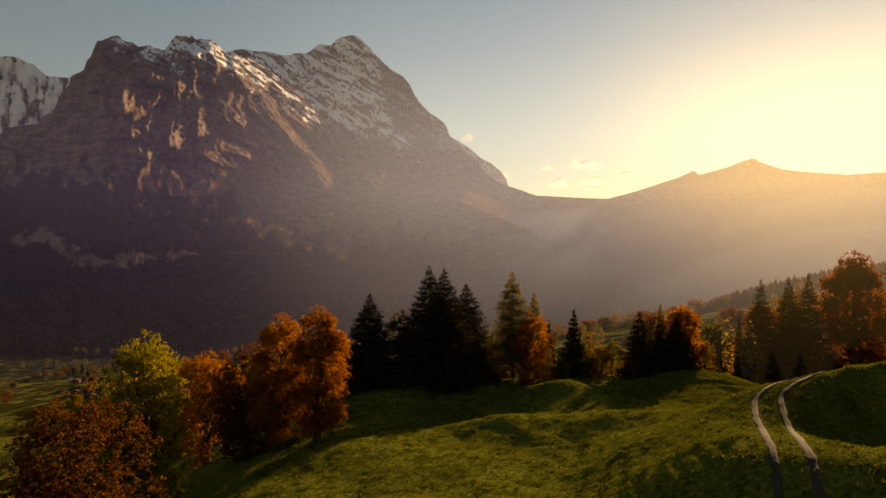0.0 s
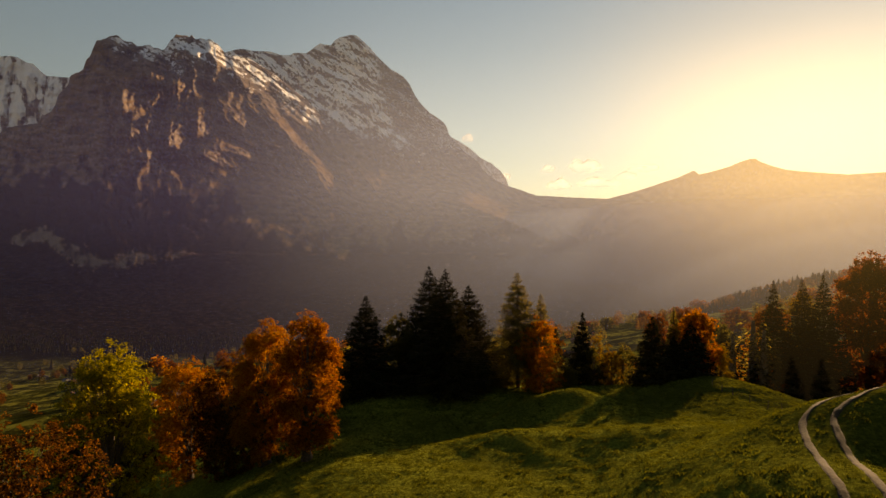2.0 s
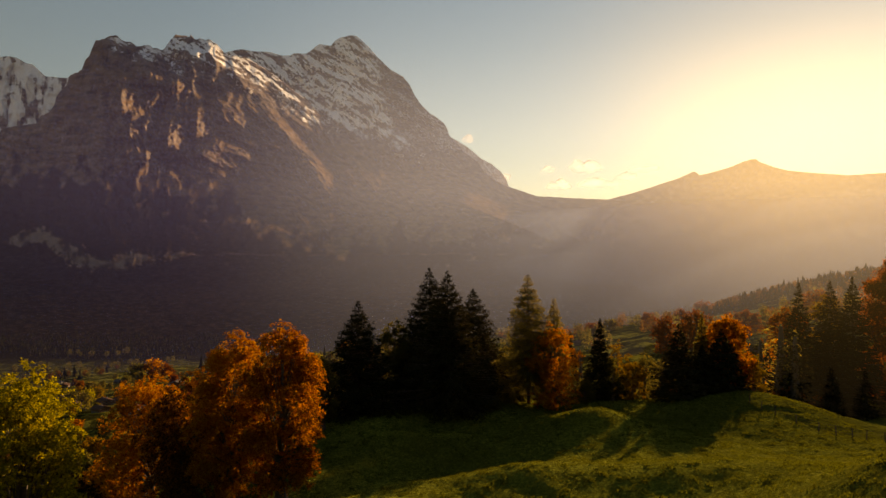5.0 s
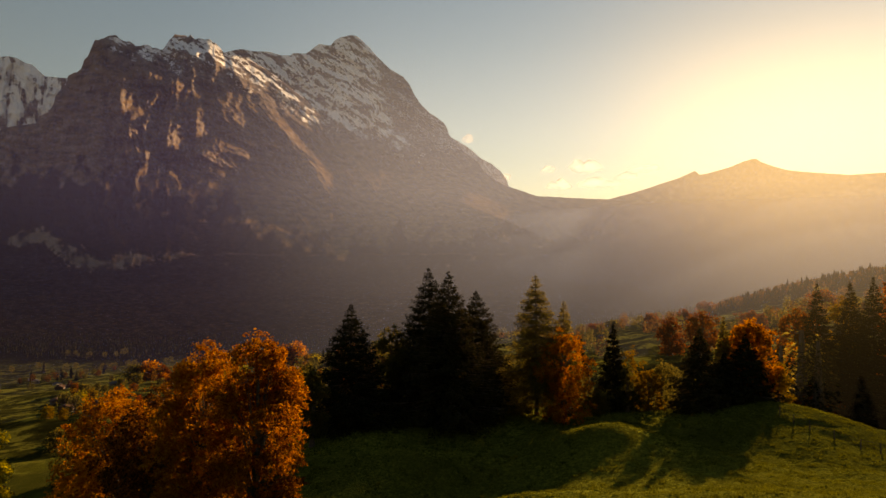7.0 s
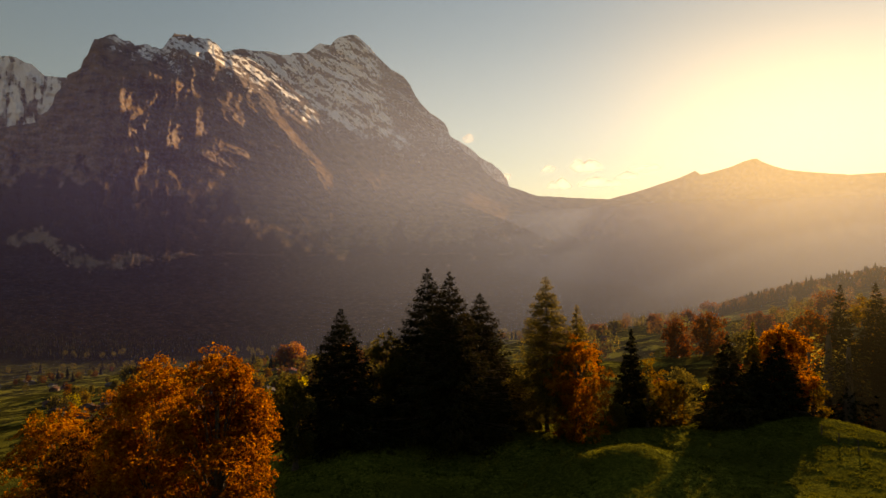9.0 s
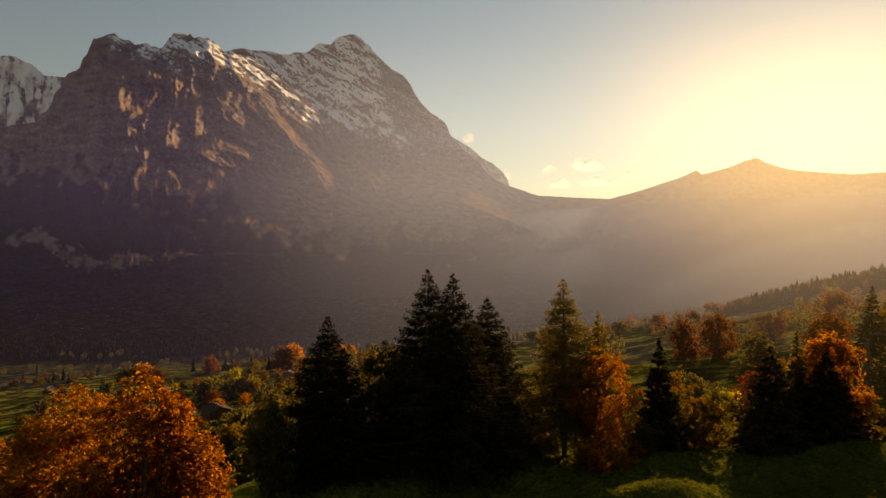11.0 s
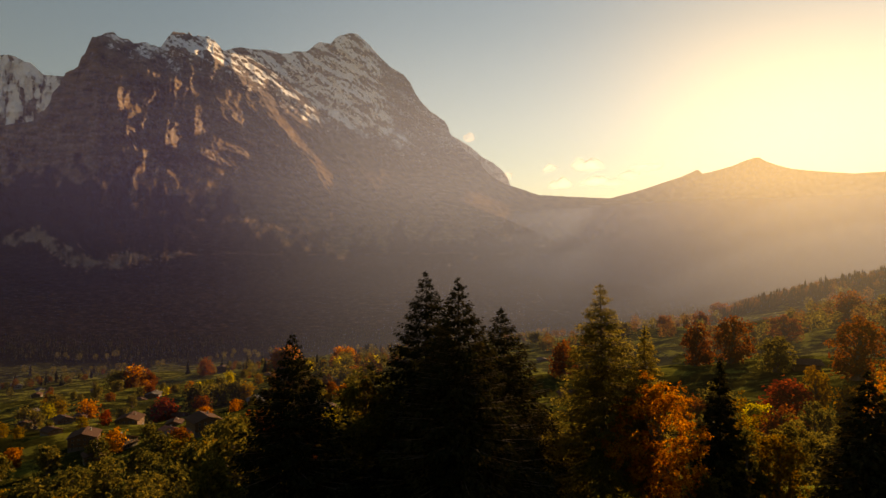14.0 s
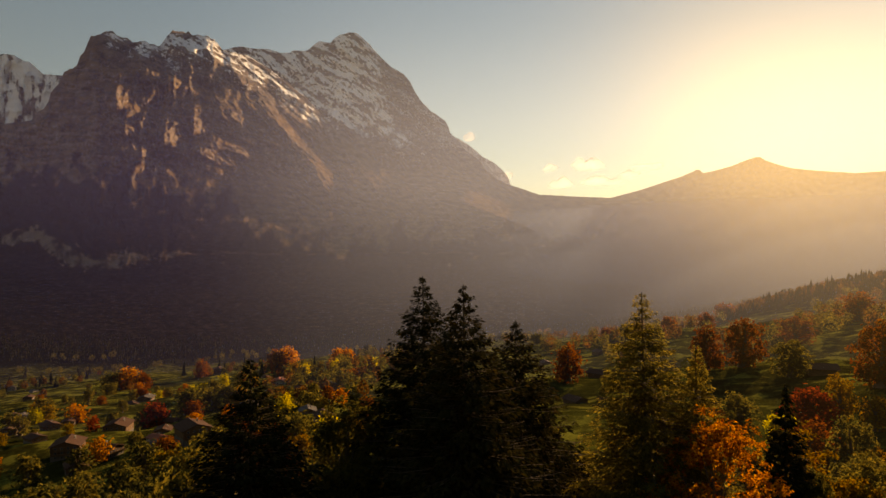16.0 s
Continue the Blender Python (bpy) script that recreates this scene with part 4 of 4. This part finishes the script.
def set_tree(pattern, x, y, h, label, category, group, turn, wide=1.0):
    m = pose(x, y, height(x, y) - 0.02 * h, 0, 0, turn)
    for c in KINDS:
        if pattern is ROUND[c] and y > 232 and h < 12.5:
            pattern = ROUND_FAR[c]
        elif pattern is ROUND[c] and (y < 162 or (y < 360 and x > 0.3 * y and h > 10)):
            pattern = ROUND_NEAR[c]
    if pattern in used:
        t = copy_thing(pattern, m)
    else:
        used.add(pattern)
        t = pattern
        t.matrix_basis = m
    t.scale = (h * wide, h * wide, h)
    return tagged(t, label, category, group)


# kind, x, y, height, width of the crown
MIDDLE = (("rust", 120.7, 308, 20, 16), ("rust", 107.6, 313, 19, 13.4), ("olive", 125, 282, 14.2, 13.5), ("rust", 167, 352, 13.5, 16), ("rust", 287, 485, 20.5, 20), ("rust", 51, 316, 15.4, 11.5),
          ("rust", 118, 226, 18.6, 14), ("rust", 273, 657, 19, 18), ("rust", 181, 555, 12.4, 12), ("rust", 202, 534, 12.7, 13), ("crimson", 84.6, 202, 8.8, 11), ("gold", 94.2, 207, 11.2, 6.5),
          ("rust", 63.8, 168, 9.2, 8.3), ("olive", 65.4, 160, 11.3, 7.5), ("lime", 70.3, 189, 7.4, 6), ("olive", 64.9, 197, 11.4, 9), ("rust", 130.6, 552, 10, 13), ("olive", 144, 544, 10.3, 13.5),
          ("rust", 304, 847, 14.6, 19), ("olive", 80, 592, 10, 13), ("rust", 47, 150, 8, 7), ("olive", 40, 133, 9, 7.5), ("olive", 30, 122, 9, 8), ("olive", 55, 140, 10, 8), ("olive", 48, 122, 9, 8),
          ("gold", -90, 170, 9, 8), ("olive", -78, 178, 10, 9), ("gold", -68, 160, 9, 8), ("olive", -35, 118, 11, 9.5), ("olive", -47, 130, 9, 8), ("orange", -55, 112, 9, 8), ("olive", -65, 184, 10, 9),
          ("olive", -25, 120, 8.5, 7), ("olive", -20, 140, 9, 8), ("olive", 8, 125, 9, 7.5), ("olive", 15, 130, 9, 7.5), ("olive", 18, 114, 8, 6.5), ("olive", 24, 130, 9, 7.5), ("rust", 62, 125, 9, 8))
for i, (c, x, y, tall, wide) in enumerate(MIDDLE):
    set_tree(ROUND[c], x, y, tall, NAMES[c] + " tree with a round autumn crown", "tree", "autumn trees in the meadows", i * 47.0, 1.15 * wide / tall)
for i, (x, y, top) in enumerate(((-43.0, 185.0, -41.0), (-38.0, 178.0, -40.0), (55.0, 122.0, -14.0), (60.0, 120.0, -13.0), (-22.0, 175.0, -38.0), (30.0, 150.0, -22.0))):
    set_tree(FIRS[i % 2], x, y, top - height(x, y), "dark spruce in the meadows below the hill", "spruce tree", "spruces in the meadows", i * 71.0)
set_tree(LARCHES[0], 62.0, 128.0, -12.0 - height(62.0, 128.0), "thin larch below the knoll", "larch tree", "larches", 0.0)


# ---- village and barns ----
def solid_of(boxes):
    """One mesh of several slightly bevelled boxes, each (x0, y0, z0, x1, y1, z1)."""
    bm = bmesh.new()
    for x0, y0, z0, x1, y1, z1 in boxes:
        m = Matrix.Translation(((x0 + x1) / 2, (y0 + y1) / 2, (z0 + z1) / 2)) @ Matrix.Diagonal((x1 - x0, y1 - y0, z1 - z0, 1))
        bmesh.ops.create_cube(bm, size=1, matrix=m)
    me = bpy.data.meshes.new("piece")
    bm.to_mesh(me)
    bm.free()
    return me


def gable(w, d, z0, z1):
    """The end-to-end loft of a house: a prism with its ridge along y."""
    v = [(-w / 2, -d / 2, z0), (w / 2, -d / 2, z0), (0, -d / 2, z1), (-w / 2, d / 2, z0), (w / 2, d / 2, z0), (0, d / 2, z1)]
    f = [(0, 1, 2), (5, 4, 3), (0, 3, 4), (0, 4, 1), (1, 4, 5), (1, 5, 2), (2, 5, 3), (2, 3, 0)]
    return mesh_from("loft", v, f)


def roof_slab(w, d, z0, z1, side, over=0.9, thick=0.22):
    """One slope of a pitched roof with eaves, a thick slab."""
    s = np.array([w / 2, z0 - z1])
    s = s / np.hypot(*s)
    e = np.array([w / 2, z0]) + s * over
    up = np.array([-s[1], s[0]]) * thick
    ring = [(0, z1), tuple(e), tuple(e + up), (0, z1 + thick * 1.15)]
    v = [(side * x, y, z) for y in (-d / 2 - over, d / 2 + over) for x, z in ring]
    f = [(0, 1, 2, 3), (7, 6, 5, 4), (0, 4, 5, 1), (1, 5, 6, 2), (2, 6, 7, 3), (3, 7, 4, 0)]
    return mesh_from("roof_slope", v, f)


def chalet(name, w, d, storeys, roof, lower, upper, seed, barn=False):
    rng = random.Random(seed)
    house = new(name)
    h1, h = (2.7, 2.7 * storeys) if not barn else (0.7, 3.4)
    peak = h + w * 0.24
    part("lower_wall", solid_of([(-w / 2, -d / 2, -2.5, w / 2, d / 2, h1)]), lower, house)
    part("upper_wall", solid_of([(-w / 2 - 0.06, -d / 2 - 0.06, h1, w / 2 + 0.06, d / 2 + 0.06, h)]), upper, house)
    part("loft", gable(w + 0.12, d + 0.12, h, peak), upper, house)
    for side in (-1, 1):
        part("roof_slope", roof_slab(w + 0.12, d, h, peak, side), roof, house)
    if barn:
        part("barn_door", solid_of([(-1.1, -d / 2 - 0.16, 0, 1.1, -d / 2 - 0.07, 2.4)]), POST_WOOD, house)
        return house
    part("chimney", solid_of([(w * 0.18, d * 0.1, h, w * 0.18 + 0.6, d * 0.1 + 0.6, peak + 0.7), (w * 0.18 - 0.08, d * 0.1 - 0.08, peak + 0.7, w * 0.18 + 0.68, d * 0.1 + 0.68, peak + 0.82)]), PLASTER, house)
    for s in range(storeys):
        z = 0.9 + 2.7 * s
        for x in np.linspace(-w * 0.33, w * 0.33, 4):
            win = part("window", solid_of([(x - 0.52, -d / 2 - 0.12, z - 0.07, x + 0.52, -d / 2 - 0.07, z + 1.27)]), PLASTER, house)
            part("pane", solid_of([(x - 0.43, -d / 2 - 0.14, z, x + 0.43, -d / 2 - 0.122, z + 1.2)]), PANE, win)
        for y in (-d * 0.25, d * 0.22):
            win = part("window", solid_of([(w / 2 + 0.07, y - 0.52, z - 0.07, w / 2 + 0.12, y + 0.52, z + 1.27)]), PLASTER, house)
            part("pane", solid_of([(w / 2 + 0.122, y - 0.43, z, w / 2 + 0.14, y + 0.43, z + 1.2)]), PANE, win)
        if s:
            part("balcony", solid_of([(-w / 2, -d / 2 - 1.1, 2.7 * s - 0.12, w / 2, -d / 2 - 0.061, 2.7 * s), (-w / 2, -d / 2 - 1.1, 2.7 * s, w / 2, -d / 2 - 1.02, 2.7 * s + 0.85)]), TIMBER, house)
    return house


CHALETS = {
    "brown": chalet("chalet", 9.5, 11.0, 2, ROOF_BROWN, STONE_WALL, TIMBER, 1),
    "tall": chalet("chalet", 12.0, 13.0, 3, ROOF_BROWN, STONE_WALL, TIMBER, 2),
    "red": chalet("chalet", 9.0, 10.0, 2, ROOF_RED, PLASTER, PLASTER, 3),
    "grey": chalet("chalet", 10.0, 11.0, 2, ROOF_GREY, STONE_WALL, TIMBER, 4),
    "white": chalet("chalet", 11.0, 10.0, 2, ROOF_GREY, PLASTER, PLASTER, 5),
    "barn": chalet("barn", 7.0, 8.0, 1, ROOF_BROWN, TIMBER, TIMBER, 6, True),
}
TELL = {"brown": "timber chalet with a brown pitched roof", "tall": "large three-storey chalet with a brown roof", "red": "white house with a red tiled roof",
        "grey": "timber chalet with a grey slate roof", "white": "white house with a shallow grey roof", "barn": "small dark wooden barn in a meadow"}


def settle(kind, x, y, turn, size=1.0):
    z = min(height(x + a, y + b) for a in (-4, 4) for b in (-4, 4)) + 0.7
    m = pose(x, y, z, 0, 0, turn)
    if kind in used:
        t = copy_thing(CHALETS[kind], m)
    else:
        used.add(kind)
        t = CHALETS[kind]
        t.matrix_basis = m
    size = size * (0.60 if kind == "barn" else 0.60)
    t.scale = (size, size, size * 0.74)
    if kind == "barn":
        return tagged(t, TELL[kind], "barn", "barns in the meadows")
    return tagged(t, TELL[kind], "house", "village houses")


# kind, x, y, turn, size
for k, x, y, turn, s in (("tall", -125, 262, 20, 1.15), ("brown", -112, 261, 75, 1.2), ("brown", -111, 243, 35, 0.95), ("tall", -134, 310, 10, 1.2), ("red", -98.7, 269, 60, 0.9), ("tall", -83.5, 261, 40, 1.2),
                         ("grey", -90, 253, 80, 0.9), ("grey", -176, 419, 10, 1.2), ("red", -93, 401, 15, 1.3), ("brown", -74, 369, 50, 1.1), ("grey", -60, 367, 30, 1.3), ("brown", -40.6, 264, 30, 1.0),
                         ("red", -37, 246, 55, 0.85), ("brown", -171, 337, 25, 0.85), ("grey", -202, 354, 70, 1.0), ("brown", -168, 319, 50, 1.0), ("brown", -175, 306, 15, 1.0), ("tall", -216, 644, 20, 1.3),
                         ("white", -434, 672, 30, 1.0), ("white", -395, 647, 70, 0.9), ("white", -460, 700, 10, 0.9), ("grey", -88, 333, 20, 1.1), ("brown", -67, 246, 65, 0.8), ("brown", -123, 333, 80, 1.0),
                         ("brown", -168, 388, 35, 0.9), ("grey", -268, 521, 60, 1.0), ("brown", -104, 285, 15, 0.9), ("brown", -150, 283, 60, 0.9), ("grey", -50, 280, 15, 0.9), ("white", -330, 560, 40, 0.9),
                         ("brown", -300, 500, 20, 1.0), ("brown", -240, 400, 45, 0.9), ("grey", -222, 380, 15, 0.9)):
    settle(k, x, y, turn, s)
for k, x, y, turn, s in (("barn", 66.5, 327, 50, 1.5), ("barn", 44.5, 272, 30, 1.3), ("barn", 54, 271, 60, 0.7), ("barn", 137, 284, 70, 1.8), ("barn", 93, 430, 20, 1.4), ("barn", 57, 409, 10, 1.2),
                         ("barn", 120, 480, 30, 1.3), ("barn", -135, 520, 30, 1.3)):
    settle(k, x, y, turn, s)
for c, x, y, h, w in (("orange", -252, 543, 19.7, 18), ("olive", -262, 538, 17.3, 18), ("orange", -171, 342, 9.7, 9), ("crimson", -128.7, 331, 11, 9.5), ("olive", -122.5, 350, 13, 12.5), ("rust", -215, 599, 16, 12),
                      ("orange", -136, 591, 22, 19), ("rust", -146, 588, 21, 16), ("orange", -93, 587, 18, 12.5), ("orange", -83, 583, 17, 12), ("crimson", -142, 306, 6, 5), ("olive", -136, 335, 8, 8),
                      ("olive", -126, 378, 7.5, 7.5), ("rust", -240, 545, 14, 13), ("olive", -112, 352, 10, 9), ("olive", -205, 372, 10, 10), ("gold", -190, 350, 8, 8), ("olive", -60, 420, 10, 9)):
    set_tree(ROUND[c], x, y, h, NAMES[c] + " tree among the village houses", "tree", "village trees", x * 7.0, 1.15 * w / h)

rng = np.random.default_rng(6)
for i in range(84):
    d = rng.uniform(225, 480)
    x, y = d * rng.uniform(-0.62, -0.10), d
    c = ("olive", "rust", "olive", "gold", "olive", "orange", "lime")[i % 7]
    set_tree(ROUND[c], x, y, rng.uniform(4, 9), NAMES[c] + " garden tree among the village houses", "tree", "village trees", i * 91.0, rng.uniform(0.8, 1.1))
rng = np.random.default_rng(5)
for i in range(44):
    x, y = rng.uniform(-85, -12), rng.uniform(108, 225)
    c = ("olive", "olive", "olive", "rust", "olive", "olive", "gold", "olive")[i % 8]
    if -y * 0.62 < x < -y * 0.08:
        set_tree(ROUND[c], x, y, rng.uniform(7, 12.5), NAMES[c] + " tree on the shaded slope below the hill", "tree", "trees below the hill", i * 33.0, rng.uniform(0.8, 1.1))
for i in range(34):
    x, y = rng.uniform(4, 95), rng.uniform(110, 200)
    c = ("olive", "olive", "rust", "olive", "gold", "olive", "rust")[i % 7]
    if x / y < 0.62:
        set_tree(ROUND[c], x, y, rng.uniform(5, 9.5), NAMES[c] + " tree on the shaded slope below the hill", "tree", "trees below the hill", i * 57.0, rng.uniform(0.8, 1.1))


# ---- fence on the knoll ----
fence = tagged(new("wire_fence"), "weathered post-and-wire fence over the grassy knoll", "fence")
POSTS = smooth_line([(36.4, 88.5), (37.3, 84.5), (39.4, 80.0), (41.5, 77.8), (44.0, 76.6), (50.0, 75.0)], 2.3)
posts = []
for i, (x, y) in enumerate(POSTS):
    k = np.linspace(0, 1, 4)
    z = height(x, y)
    lean = 0.06 * math.sin(i * 2.1)
    v, f = tube(np.stack([x + lean * k, y + 0 * k, z - 0.3 + 1.3 * k], 1), 0.065 - 0.015 * k, 6)
    part("post", set_material(mesh_from("post", v, f), POST_WOOD), None, fence)
    posts.append((x + lean, y, z))
for up in (0.35, 0.65, 0.92):
    v, f = tube([(x, y, z + up) for x, y, z in posts], np.full(len(posts), 0.012), 4)
    part("wire", set_material(mesh_from("wire", v, f), POST_WOOD), None, fence)


# ---- grass and far woods ----
def grass():
    rng = np.random.default_rng(9)
    n = 260000
    x, y = rng.uniform(-17, 46, n), 22 + 82 * rng.uniform(0, 1, n) ** 1.15
    keep = (fractal(x, y, 2.2, 3, 31) + 0.35 * rng.uniform(-1, 1, n) > -0.07) & (np.abs(np.abs(track_offset(x, y)) - 0.82) > 0.5) & (x < 0.78 * y + 6)
    x, y = x[keep], y[keep]
    z = land(x, y) - 0.02
    size = 0.070 + 0.085 * np.clip(2.2 * fractal(x, y, 1.1, 2, 44) + 0.4, 0, 1.2) * rng.uniform(0.5, 1.3, len(x))
    tri = []
    for b in range(2):
        a = rng.uniform(0, 2 * np.pi, len(x))
        out = np.stack([np.cos(a), np.sin(a), 0 * a], 1)
        side = np.stack([-np.sin(a), np.cos(a), 0 * a], 1)
        root = np.stack([x, y, z], 1) + out * 0.06
        w = (size * 0.36)[:, None]
        tip = root + out * (size * rng.uniform(0.2, 0.8, len(x)))[:, None] + np.array([0, 0, 1.0]) * (size * rng.uniform(0.7, 1.2, len(x)))[:, None]
        tri.append(np.stack([root - side * w, root + side * w, tip], 1))
    v = np.concatenate(tri).reshape(-1, 3)
    return mesh_from("grass", v, np.arange(len(v)).reshape(-1, 3))


tagged(new("meadow_grass", set_material(grass(), BLADES)), "short tussocky grass all over the meadow hill", "grass", kind="stuff")


def scatter(seed, n, test, low, high):
    rng = np.random.default_rng(seed)
    d = rng.uniform(low, high, n)
    x, y = d * rng.uniform(-1.0, 1.15, n), d
    k = test(x, y, rng)
    return x[k], y[k], rng


def fir_wood(x, y, rng, low=10, high=20):
    """Many small firs of ragged tiers, in one mesh."""
    n = len(x)
    z, h = land(x, y, False), rng.uniform(low, high, n)
    vs, fs, at = [], [], 0
    tiers, sides = 4, 6
    for t in range(tiers):
        r0 = h * 0.19 * (1 - t / tiers) * rng.uniform(0.8, 1.2, n) + 0.4
        zb, zt = z + h * (0.04 + 0.21 * t), z + h * min(1.0, 0.04 + 0.21 * t + 0.38)
        a = rng.uniform(0, 6.28, n)[:, None] + np.arange(sides)[None] / sides * 6.283
        rr = r0[:, None] * rng.uniform(0.6, 1.25, (n, sides))
        ring = np.stack([x[:, None] + rr * np.cos(a), y[:, None] + rr * np.sin(a), zb[:, None] + h[:, None] * rng.uniform(-0.05, 0.04, (n, sides))], -1)
        tip = np.stack([x, y, zt], -1)[:, None]
        v = np.concatenate([ring, tip], 1)
        base = at + np.arange(n)[:, None] * (sides + 1)
        for s in range(sides):
            fs.append(np.concatenate([base + s, base + (s + 1) % sides, base + sides], 1))
        vs.append(v.reshape(-1, 3))
        at += n * (sides + 1)
    return mesh_from("firs", np.vstack(vs), np.vstack(fs))


def leaf_wood(x, y, rng, low=8, high=15, per=120):
    """Many small leafy trees, each a loose heap of leaf clumps."""
    n = len(x)
    z, h = land(x, y, False), rng.uniform(low, high, n)
    who = np.repeat(np.arange(n), per)
    d = rng.normal(size=(len(who), 3))
    d /= np.linalg.norm(d, axis=1)[:, None]
    c = np.stack([x, y, z + h * 0.55], 1)[who] + d * (h[who] * rng.uniform(0.6, 1.0, len(who)))[:, None] * np.array([0.36, 0.36, 0.46])
    v, f = leaves(c, d + np.array([0, 0, 0.3]), 1.4, 1.2, rng)
    return mesh_from("leafy_wood", v, f)


def slope_wood(x, y, rng):
    f = fractal(x, y, 170, 3, 71)
    right = (x / y > 0.30) & (y > 600) & (f + 1.5 * (x / y - 0.62) + 0.0014 * (y - 700) > rng.uniform(-0.25, 0.25, len(x)))
    return right


def rib_wood(x, y, rng):
    return (x / y > 0.41) & (x / y < 0.86) & (y > 640 - 120 * (x / y - 0.41) + rng.uniform(-14, 14, len(x)))


def grove_wood(x, y, rng):
    return (x / y > 0.14) & (fractal(x, y, 90, 3, 74) > 0.10 + rng.uniform(-0.1, 0.1, len(x)))


def valley_wood(x, y, rng):
    f = fractal(x, y, 120, 3, 72)
    left = (x / y < 0.30) & (y > 240) & (f > 0.22 + rng.uniform(-0.12, 0.12, len(x)))
    for hx, hy in ((-123, 262), (-98, 273), (-164, 398), (-90, 406), (-41, 266), (-174, 335)):
        left &= np.hypot(x - hx, y - hy) > 22
    return left


def foot_wood(x, y, rng):
    return (fractal(x, y, 200, 3, 73) + 0.004 * (y - 900) > rng.uniform(-0.1, 0.3, len(x))) & (x / y < 0.4)


x, y, r = scatter(21, 12000, slope_wood, 600, 1420)
tagged(new("fir_wood", set_material(fir_wood(x, y, r, 9, 16), NEEDLES)), "dark fir wood on the far valley side", "wood", kind="stuff")
x, y, r = scatter(28, 5200, rib_wood, 610, 720)
tagged(new("fir_wood", set_material(fir_wood(x, y, r, 8, 13), NEEDLES)), "dense dark fir wood on the rib of the far slope", "wood", kind="stuff")
x, y, r = scatter(29, 2600, rib_wood, 590, 710)
tagged(new("autumn_wood", set_material(leaf_wood(x, y, r, 8, 12, 70), BROWN)), "dull brown leafy trees within the fir wood on the rib", "wood", kind="stuff")
x, y, r = scatter(22, 1500, grove_wood, 330, 900)
tagged(new("autumn_wood", set_material(leaf_wood(x, y, r, 8, 13), BROWN)), "rust-coloured autumn wood on the far valley side", "wood", kind="stuff")
x, y, r = scatter(23, 1300, valley_wood, 480, 1000)
tagged(new("fir_wood", set_material(fir_wood(x, y, r, 8, 15), NEEDLES)), "small dark firs among the valley fields", "wood", kind="stuff")
x, y, r = scatter(24, 3000, valley_wood, 240, 1000)
tagged(new("leafy_wood", set_material(leaf_wood(x, y, r, 6, 12), OLIVE)), "olive hedges and groves among valley fields", "wood", kind="stuff")
x, y, r = scatter(25, 9000, foot_wood, 760, 1350)
tagged(new("fir_wood", set_material(fir_wood(x, y, r, 6, 10), NEEDLES)), "dark fir wood at the foot of the mountains", "wood", kind="stuff")
x, y, r = scatter(26, 1300, grove_wood, 330, 800)
tagged(new("leafy_wood", set_material(leaf_wood(x, y, r, 7, 13), OLIVE)), "olive groves on the rolling far slope", "wood", kind="stuff")
x, y, r = scatter(27, 1500, valley_wood, 250, 800)
tagged(new("autumn_wood", set_material(leaf_wood(x, y, r, 5, 10), BROWN)), "scattered rust-coloured trees among valley fields", "wood", kind="stuff")


for spare in list(ROUND.values()) + list(ROUND_FAR.values()) + list(ROUND_NEAR.values()) + FIRS + LARCHES:
    if spare not in used:
        for ob in list(spare.children) + [spare]:
            bpy.data.objects.remove(ob)
